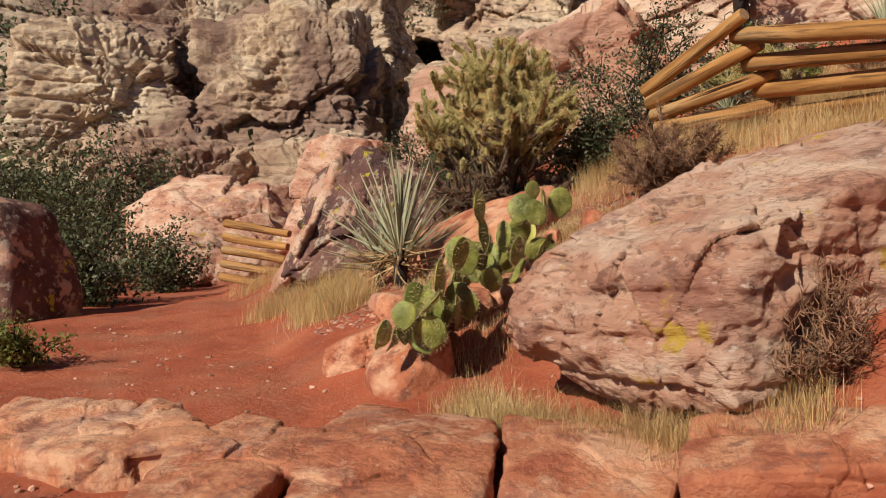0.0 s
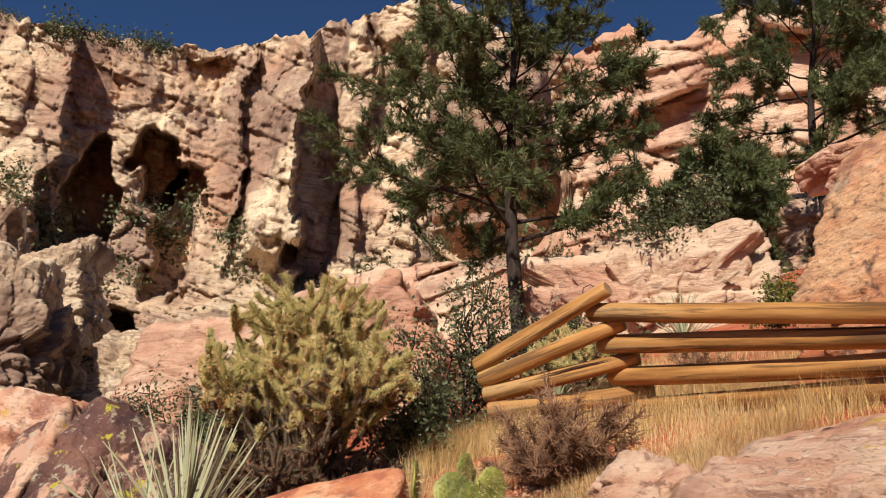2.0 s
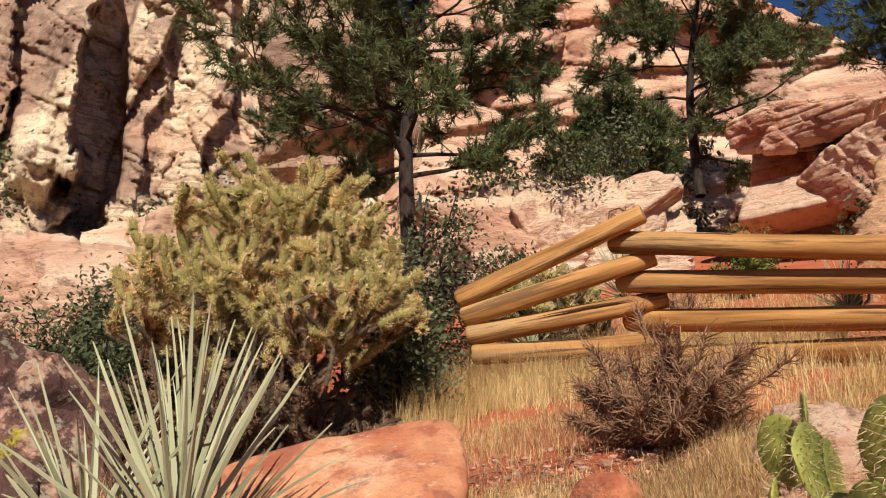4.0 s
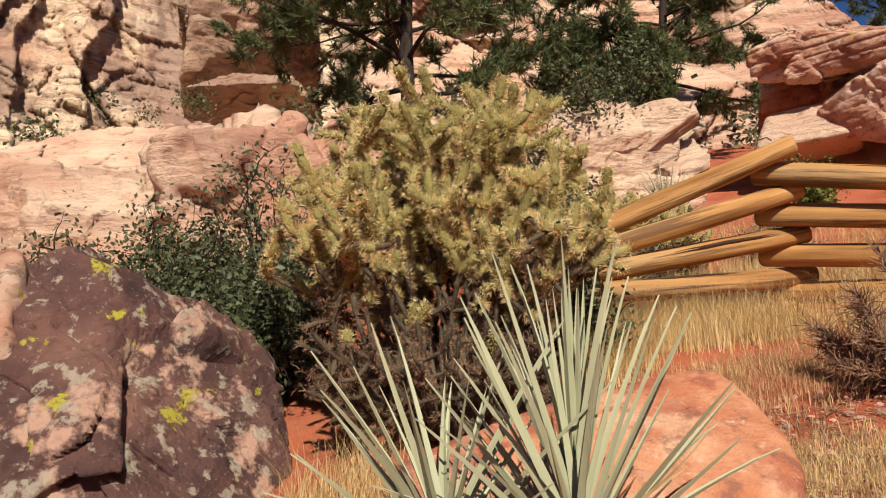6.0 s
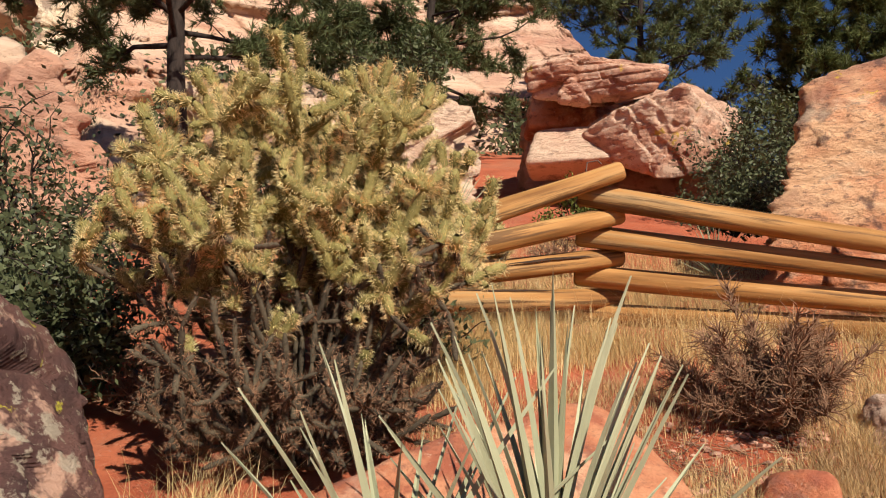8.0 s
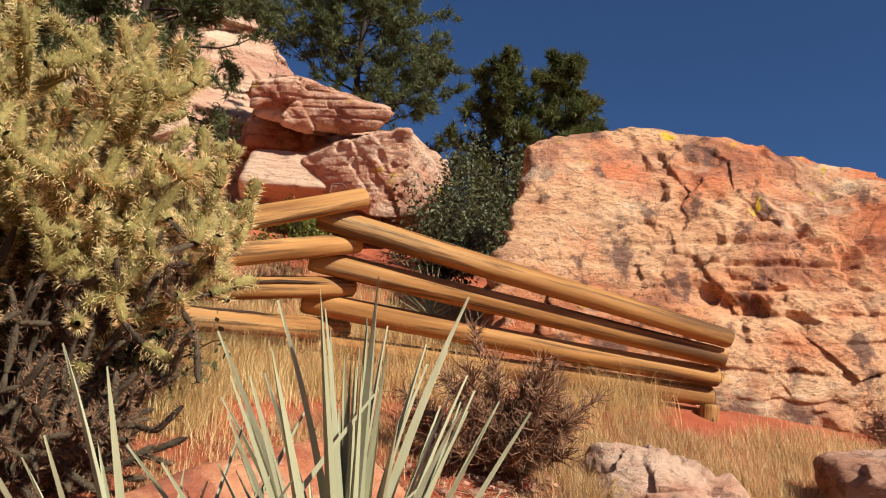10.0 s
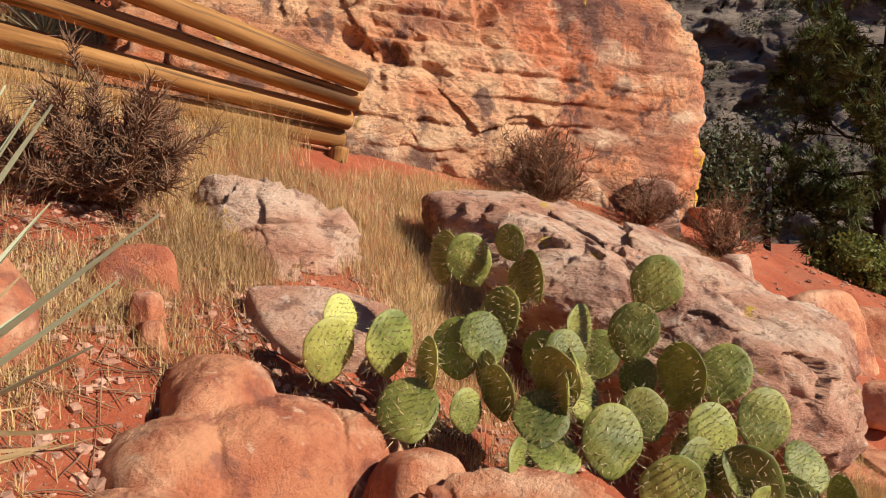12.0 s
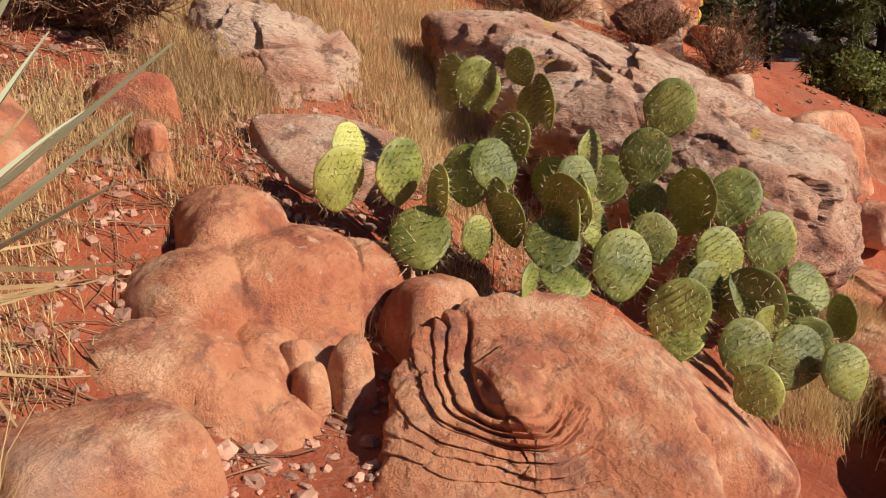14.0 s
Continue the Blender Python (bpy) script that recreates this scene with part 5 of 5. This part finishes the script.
# ---- trees and shrubs ----
pine(-0.8, 12.4, 5.5, 6.9, 3.0, 3, "dark green pinyon pine with a bare lower trunk", lean=(-0.2, -0.3), tufts=5200, clear=0.25, n_br=34, top_narrow=0.35)
pine(4.7, 17.2, 9.2, 5.6, 3.0, 9, "spreading pinyon pine on the rocky hillside", lean=(0.3, -0.3), tufts=4600, clear=0.12, n_br=30)
pine(2.7, 14.2, 7.0, 2.3, 1.5, 17, "low spreading green pine on the ledge", tufts=1500, clear=0.05, n_br=18)
pine(10.6, 17.2, 8.8, 6.2, 2.5, 21, "broad grey-green pine above the overhanging slab", tufts=4200, clear=0.08, n_br=34)
pine(11.6, 13.2, 5.8, 5.6, 1.2, 23, "narrow green conifer behind the giant boulder", needle=M_FIR, tufts=2600, clear=0.06, n_br=40, upright=0.35, top_narrow=1.1)
pine(12.9, 12.4, 5.8, 5.7, 1.2, 24, "narrow green conifer behind the giant boulder", needle=M_FIR, tufts=2600, clear=0.06, n_br=40, upright=0.35, top_narrow=1.1)
pine(13.6, 0.2, gz(13.6, 0.2) - 0.2, 6.0, 1.9, 25, "dense dark pine beside the descending trail", needle=M_FIR, tufts=3000, clear=0.03, n_br=34)
leafy_shrub(0.05, 7.6, gz(0.05, 7.6), 0.85, 0.75, 1.75, 31, "dark green scrub oak beside the fence", leaves=5200, size=0.03)
leafy_shrub(0.15, 6.35, gz(0.15, 6.35), 0.5, 0.4, 0.75, 32, "small dark scrub oak at the fence's end", leaves=2600, size=0.028)
leafy_shrub(-2.5, 6.7, gz(-2.5, 6.7), 1.25, 0.8, 1.2, 33, "grey-green scrub behind the varnished boulder", leaves=6500, size=0.028)
leafy_shrub(-3.5, 6.6, gz(-3.5, 6.6) + 0.3, 0.8, 0.7, 1.1, 34, "sparse grey-green scrub with bare twigs", leaves=2200, size=0.028)
leafy_shrub(-2.2, 8.0, gz(-2.2, 8.0), 0.8, 0.8, 1.7, 35, "dark green scrub behind the cholla", leaves=4200, size=0.03)
leafy_shrub(1.1, 9.3, gz(1.1, 9.3), 1.0, 0.7, 0.9, 36, "dark green juniper shrub under the pine", leaves=4200, size=0.03)
leafy_shrub(3.6, 9.2, gz(3.6, 9.2) + 0.2, 0.55, 0.5, 0.55, 37, "bright yellow-green bush behind the fence", leaf=M_LIME, leaves=2600, size=0.026)
leafy_shrub(1.6, 8.6, gz(1.6, 8.6), 0.6, 0.5, 0.6, 38, "bright green shrub behind the fence", leaf=M_LIME, leaves=2400, size=0.026)
leafy_shrub(2.2, 12.4, 6.6, 1.3, 0.9, 1.6, 39, "grey-green shrub on the rock ledge", leaves=4200, size=0.04)
leafy_shrub(4.9, 8.0, gz(4.9, 8.0) + 0.3, 0.6, 0.6, 0.8, 40, "dark green shrub under the perched block", leaves=2600, size=0.03)
leafy_shrub(-2.2, 0.15, gz(-2.2, 0.15), 0.55, 0.5, 0.5, 41, "yellow-green low bush beside the trail", leaf=M_LIME, leaves=2200, size=0.024)
leafy_shrub(1.75, -1.75, gz(1.75, -1.75), 0.3, 0.3, 0.5, 42, "dark low shrub beside the ledge rock", leaves=1600, size=0.024)
leafy_shrub(-9.0, 3.2, gz(-9, 3.2), 2.0, 1.6, 1.7, 43, "dark green scrub thicket beside the trail", leaves=6000, size=0.05)
leafy_shrub(-11.5, 6.4, gz(-11.5, 6.4), 1.4, 1.2, 1.4, 44, "blue-green shrub before a leaning boulder", leaves=4200, size=0.05)
leafy_shrub(-14.5, 4.5, gz(-14.5, 4.5), 2.4, 2.0, 3.0, 45, "dark green scrub thicket in the wash", leaves=6500, size=0.06)
leafy_shrub(-20.0, 8.5, 1.6, 3.0, 2.6, 4.0, 46, "dark green scrub thicket in the wash", leaves=6500, size=0.08)
leafy_shrub(11.5, 2.6, gz(11.5, 2.6), 1.3, 1.0, 1.5, 47, "dark green bush beside the descending trail", leaves=4500, size=0.045)
leafy_shrub(10.8, 0.6, gz(10.8, 0.6), 0.9, 0.7, 0.6, 48, "low green plants beside the descending trail", leaf=M_LIME, leaves=3200, size=0.04)
leafy_shrub(15.5, 3.2, gz(15.5, 3.2), 2.0, 1.6, 2.6, 49, "dark green bush below the mountainside", leaves=5200, size=0.06)
leafy_shrub(6.40, 9.42, gz(6.40, 9.42), 0.9, 0.8, 1.5, 71, "dark green shrub between the fence and the giant boulder", leaves=5200, size=0.035)
leafy_shrub(7.63, 10.11, gz(7.63, 10.11), 1.1, 0.9, 2.2, 72, "dark green scrub at the foot of the conifers", leaves=6000, size=0.04)
twig_bush(2.02, 4.55, gz(2.02, 4.55), 0.74, 0.62, 0.86, 51, "rounded reddish-brown leafless bush in dry grass", twigs=9000)
twig_bush(6.3, 3.5, gz(6.3, 3.5), 1.05, 0.5, 0.85, 52, "reddish-brown dry bush at the giant boulder's foot", twigs=2800)
twig_bush(7.3, 2.75, gz(7.3, 2.75), 0.7, 0.5, 0.65, 53, "reddish-brown dry bush at the giant boulder's foot", twigs=1600)
twig_bush(7.5, 2.05, gz(7.5, 2.05), 0.55, 0.5, 0.8, 54, "rounded reddish bush above the trail", twigs=1700)
twig_bush(2.75, 8.2, gz(2.75, 8.2), 0.6, 0.5, 0.6, 55, "grey-brown dry bush behind the fence", twigs=1300)
twig_bush(-1.2, 5.9, gz(-1.2, 5.9), 0.5, 0.4, 0.6, 56, "tangle of dead brown twigs under the cholla", twigs=1300)
twig_bush(4.62, 1.4, gz(4.7, 1.4), 0.34, 0.4, 0.75, 57, "dry twiggy bush against the boulder's side", twigs=1500)

leafy_shrub(-1.75, 6.15, gz(-1.75, 6.15), 0.8, 0.6, 1.15, 61, "dense dark green scrub between boulder and cholla", leaves=6000, size=0.028)
leafy_shrub(-3.2, 7.6, gz(-3.2, 7.6), 1.2, 0.8, 1.3, 62, "dense dark green scrub on the slope", leaves=6000, size=0.03)
leafy_shrub(0.25, 5.75, gz(0.25, 5.75), 0.5, 0.4, 0.9, 63, "dark green shrub growing through the cholla", leaves=3200, size=0.026)

# far scrub on the canyon wall
rs_far = np.random.RandomState(77)


def far_scrub(name, count, az_range, el_range, reach, size, label, el_top=None):
    cs = []
    for _ in range(count):
        A, E = rs_far.uniform(*az_range), rs_far.uniform(*el_range) if el_top is None else 0
        if el_top is not None:
            E = el_top(A) + rs_far.uniform(-0.4, 0.15)
        a, e = radians(A), radians(E)
        w = np.array([[math.sin(a) * math.cos(e), math.cos(a) * math.cos(e), math.sin(e)]])
        r = float(reach(np.array([A]), np.array([E]), None, w)[0])
        cs.append(w[0] * (r - 0.3) + np.array([0, 0, 1.5]))
    cs = np.array(cs)
    s = size * rs_far.uniform(0.5, 1.5, count)
    per = 200
    c = np.repeat(cs, per, 0) + rs_far.normal(size=(count * per, 3)) * np.repeat(s, per)[:, None] * np.array([0.45, 0.45, 0.4])
    n = len(c)
    u, w2 = unit(rs_far.normal(size=(n, 3))), unit(rs_far.normal(size=(n, 3)))
    k = np.repeat(s, per)[:, None] * 0.085
    v = np.stack([c - u * k, c + w2 * k, c + u * k, c - w2 * k], 1).reshape(-1, 3)
    return tagged(link_mesh(name, v, np.arange(4 * n).reshape(-1, 4), M_OAKLEAF, smooth=False), label, "scrub", kind="stuff")


far_scrub("far_scrub", 230, (-80, -14), (3, 24), far_reach, 2.2, "dark scrub bushes dotted over the canyon wall")
far_scrub("rim_scrub", 50, (-75, -42), (0, 0), far_reach, 1.6, "small trees along the canyon rim", sky_far)
far_scrub("slope_scrub", 34, (-22, 26), (19, 25), near_reach, 0.8, "grey-green scrub on the stepped slope")
far_scrub("mountain_scrub", 200, (60, 110), (-2, 18), east_reach, 3.2, "dark scrub on the distant mountainside")


# ---- grass ----
def grass(name, spots, blades, height, material, label, seed, spread=0.16):
    """Blades in tufts: spots are (x, y, reach x, reach y, share)."""
    rs = np.random.RandomState(seed)
    xs, ys = [], []
    share = np.array([q[4] for q in spots], float)
    share /= share.sum()
    for (cx, cy, ax, ay, _), k in zip(spots, share):
        n = int(blades * k)
        tufts = max(3, n // 22)
        a, r = rs.uniform(0, 6.28, tufts), np.sqrt(rs.uniform(0, 1, tufts))
        tx, ty = cx + ax * r * np.cos(a), cy + ay * r * np.sin(a)
        i = rs.randint(0, tufts, n)
        xs.append(tx[i] + rs.normal(size=n) * spread * 0.5)
        ys.append(ty[i] + rs.normal(size=n) * spread * 0.5)
    x, y = np.concatenate(xs), np.concatenate(ys)
    n = len(x)
    z = ground_z(x, y) - 0.01
    h = height * rs.uniform(0.25, 1.25, n)
    a = rs.uniform(0, 6.28, n)
    lean = rs.uniform(0.05, 1.25, n) * h
    root = np.stack([x, y, z], 1)
    way = np.stack([np.cos(a), np.sin(a), np.zeros(n)], 1)
    side = np.stack([-np.sin(a), np.cos(a), np.zeros(n)], 1) * (0.0011 + 0.0011 * rs.uniform(0, 1, n))[:, None]
    mid = root + way * (lean * 0.35)[:, None] + np.array([0, 0, 1.0]) * (h * 0.6)[:, None]
    tip = root + way * lean[:, None] + np.array([0, 0, 1.0]) * h[:, None]
    v = np.stack([root - side, root + side, mid + side * 0.8, mid - side * 0.8, tip], 1).reshape(-1, 3)
    b = 5 * np.arange(n)
    f = np.concatenate([np.stack([b, b + 1, b + 2], 1), np.stack([b, b + 2, b + 3], 1), np.stack([b + 3, b + 2, b + 4], 1)])
    return tagged(link_mesh(name, v, f, material, smooth=False), label, "grass", kind="stuff")


grass("dry_grass", [(0.95, 6.05, 0.55, 0.3, 3), (1.6, 5.85, 0.5, 0.25, 2), (0.55, 5.7, 0.3, 0.35, 1.5), (2.6, 5.7, 0.6, 0.3, 1.2), (3.6, 4.95, 0.7, 0.25, 1.2), (1.6, 7.2, 1.2, 0.5, 1.2), (3.1, 6.6, 0.7, 0.5, 0.7)], 14000, 0.30, M_GRASS,
      "tall straw-yellow dry grass along the log fence", 61)
grass("dry_grass", [(3.75, 0.92, 0.7, 0.13, 3), (3.0, 1.0, 0.3, 0.16, 1.2), (4.55, 1.1, 0.2, 0.25, 1), (5.4, 2.2, 0.5, 0.6, 1.2), (2.6, 1.2, 0.25, 0.15, 0.6)], 9500, 0.22, M_GRASS,
      "dry golden grass at the foot of the trailside boulder", 62)
grass("dry_grass", [(-0.75, 2.75, 0.5, 0.3, 2.5), (-1.5, 3.2, 0.4, 0.35, 2), (-1.1, 4.3, 0.3, 0.5, 1), (-2.3, 3.1, 0.4, 0.25, 1), (-5.2, 5.0, 0.9, 0.5, 1)], 9000, 0.32, M_GRASS,
      "tall pale dry grass below the yucca", 63)
grass("dry_grass", [(3.0, 4.3, 0.9, 0.5, 3), (3.3, 3.4, 0.5, 0.55, 2.2), (2.2, 3.95, 0.5, 0.25, 1.2), (4.6, 3.9, 0.9, 0.5, 2), (2.75, 2.9, 0.3, 0.45, 1.2), (5.8, 3.2, 0.8, 0.6, 2)], 34000, 0.13, M_GRASS_RED,
      "brownish dry grass among the rocks", 64)
grass("dry_grass", [(1.0, 4.95, 1.0, 0.4, 1.6), (1.3, 4.0, 0.5, 0.3, 0.8), (1.33, 2.78, 0.12, 0.12, 0.3), (0.5, 3.75, 0.5, 0.2, 0.5), (2.0, 2.2, 0.35, 0.6, 0.7), (6.4, 2.3, 0.8, 0.5, 1.5), (1.75, 3.75, 0.5, 0.2, 0.5)], 16000, 0.11, M_GRASS_RED,
      "short sparse dry grass on the red slope", 65)

grass("dry_grass", [(0.9, 3.95, 0.5, 0.3, 1.5), (0.45, 3.6, 0.4, 0.2, 1), (0.1, 3.3, 0.3, 0.25, 0.7), (1.35, 3.4, 0.2, 0.2, 0.5), (2.3, 4.0, 0.5, 0.3, 1), (3.6, 5.4, 1.0, 0.4, 1.2), (2.2, 5.2, 0.8, 0.4, 1), (5.2, 3.4, 0.6, 0.5, 1)], 14000, 0.09, M_GRASS,
      "short broken straw scattered over the dirt", 66, spread=0.2)

grass("dry_grass", [(2.6, 7.5, 1.3, 0.7, 2), (3.6, 6.9, 1.0, 0.8, 1.6), (1.5, 7.6, 1.0, 0.6, 1.2), (4.2, 5.9, 0.6, 0.7, 1), (4.4, 7.8, 1.2, 0.8, 1.4), (2.4, 9.2, 1.6, 0.8, 1.4)], 17000, 0.22, M_GRASS,
      "pale dry grass on the slope behind the log fence", 67, spread=0.25)

# ---- loose stones and twigs ----
rs_st = np.random.RandomState(90)


def stones(count, region, low, high, label, seed):
    rs = np.random.RandomState(seed)
    dirs, faces = cube_sphere(3)
    x, y = rs.uniform(region[0], region[1], count), rs.uniform(region[2], region[3], count)
    z = ground_z(x, y)
    vs, fs = [], []
    for i in range(count):
        s = low + (high - low) * rs.uniform() ** 3
        v = dirs * (1 + rs.uniform(-0.28, 0.28, (len(dirs), 1))) * s * np.array([rs.uniform(0.7, 1.3), rs.uniform(0.7, 1.3), rs.uniform(0.4, 0.8)])
        vs.append(v + np.array([x[i], y[i], z[i] + s * 0.12]))
        fs.append(faces + i * len(dirs))
    return tagged(link_mesh("loose_stones", np.concatenate(vs), np.concatenate(fs), M_STONE, smooth=False), label, "stones", kind="stuff")


stones(5200, (-0.5, 3.2, 2.2, 4.8), 0.004, 0.034, "small broken red stones on the slope", 91)
stones(900, (-4, 7, -3, 2.2), 0.005, 0.035, "small red stones scattered on the trail", 92)
stones(500, (4.5, 10, -0.5, 2), 0.006, 0.04, "grey-red stones on the trail", 93)
twigs_ = []
for i in range(900):
    a = rs_st.uniform(0, 6.28)
    x, y = rs_st.uniform(-0.2, 2.2), rs_st.uniform(2.5, 4.6)
    k = np.linspace(-0.5, 0.5, 4) * rs_st.uniform(0.08, 0.3)
    xx, yy = x + np.cos(a) * k, y + np.sin(a) * k
    twigs_.append((np.stack([xx, yy, ground_z(xx, yy) + 0.012 + rs_st.uniform(0, 0.015, 4)], 1), [0.0025, 0.003, 0.0025, 0.0015]))
v, f = tubes(twigs_, 4)
tagged(link_mesh("fallen_twigs", v, f, M_TWIG), "thin dry twigs lying on red dirt", "twigs", kind="stuff")

# ---- trail marker ----
marker = thing_at("trail_marker", 12.75, 1.9, gz(12.75, 1.9), "dark slim trail marker post with a white arrow", "sign post")
v, f = tubes([(np.array([[0, 0, -0.1], [0, 0, 0.5], [0, 0, 3.1 - gz(12.75, 1.9)], [0, 0, 3.14 - gz(12.75, 1.9)]]), [0.055, 0.055, 0.055, 0.03])], 8)
link_mesh("post", v, f, M_POST, marker)
az_m = math.atan2(-1.2 - 12.75, 1.13 - 1.9)
for nm, z, pts in (("arrow", 2.72, [(-0.03, 0.06), (0.05, 0.0), (-0.03, -0.06), (-0.03, -0.03), (0.01, 0.0), (-0.03, 0.03)]), ("plate", 2.98, [(-0.035, 0.05), (0.035, 0.05), (0.035, -0.05), (-0.035, -0.05)])):
    bm = bmesh.new()
    rot = pose(0, 0, z - gz(12.75, 1.9), 0, 0, -math.degrees(az_m) + 180) @ pose(0, -0.058, 0, 90, 0, 0)
    bm.faces.new([bm.verts.new(rot @ Vector((a, b, 0))) for a, b in pts])
    ext = bmesh.ops.extrude_face_region(bm, geom=bm.faces[:])
    bmesh.ops.translate(bm, verts=[q for q in ext["geom"] if isinstance(q, bmesh.types.BMVert)], vec=rot.to_3x3() @ Vector((0, 0, 0.004)))
    me = bpy.data.meshes.new(nm)
    bm.to_mesh(me)
    bm.free()
    me.materials.append(M_WHITE)
    o = new(nm, me)
    o.parent = marker
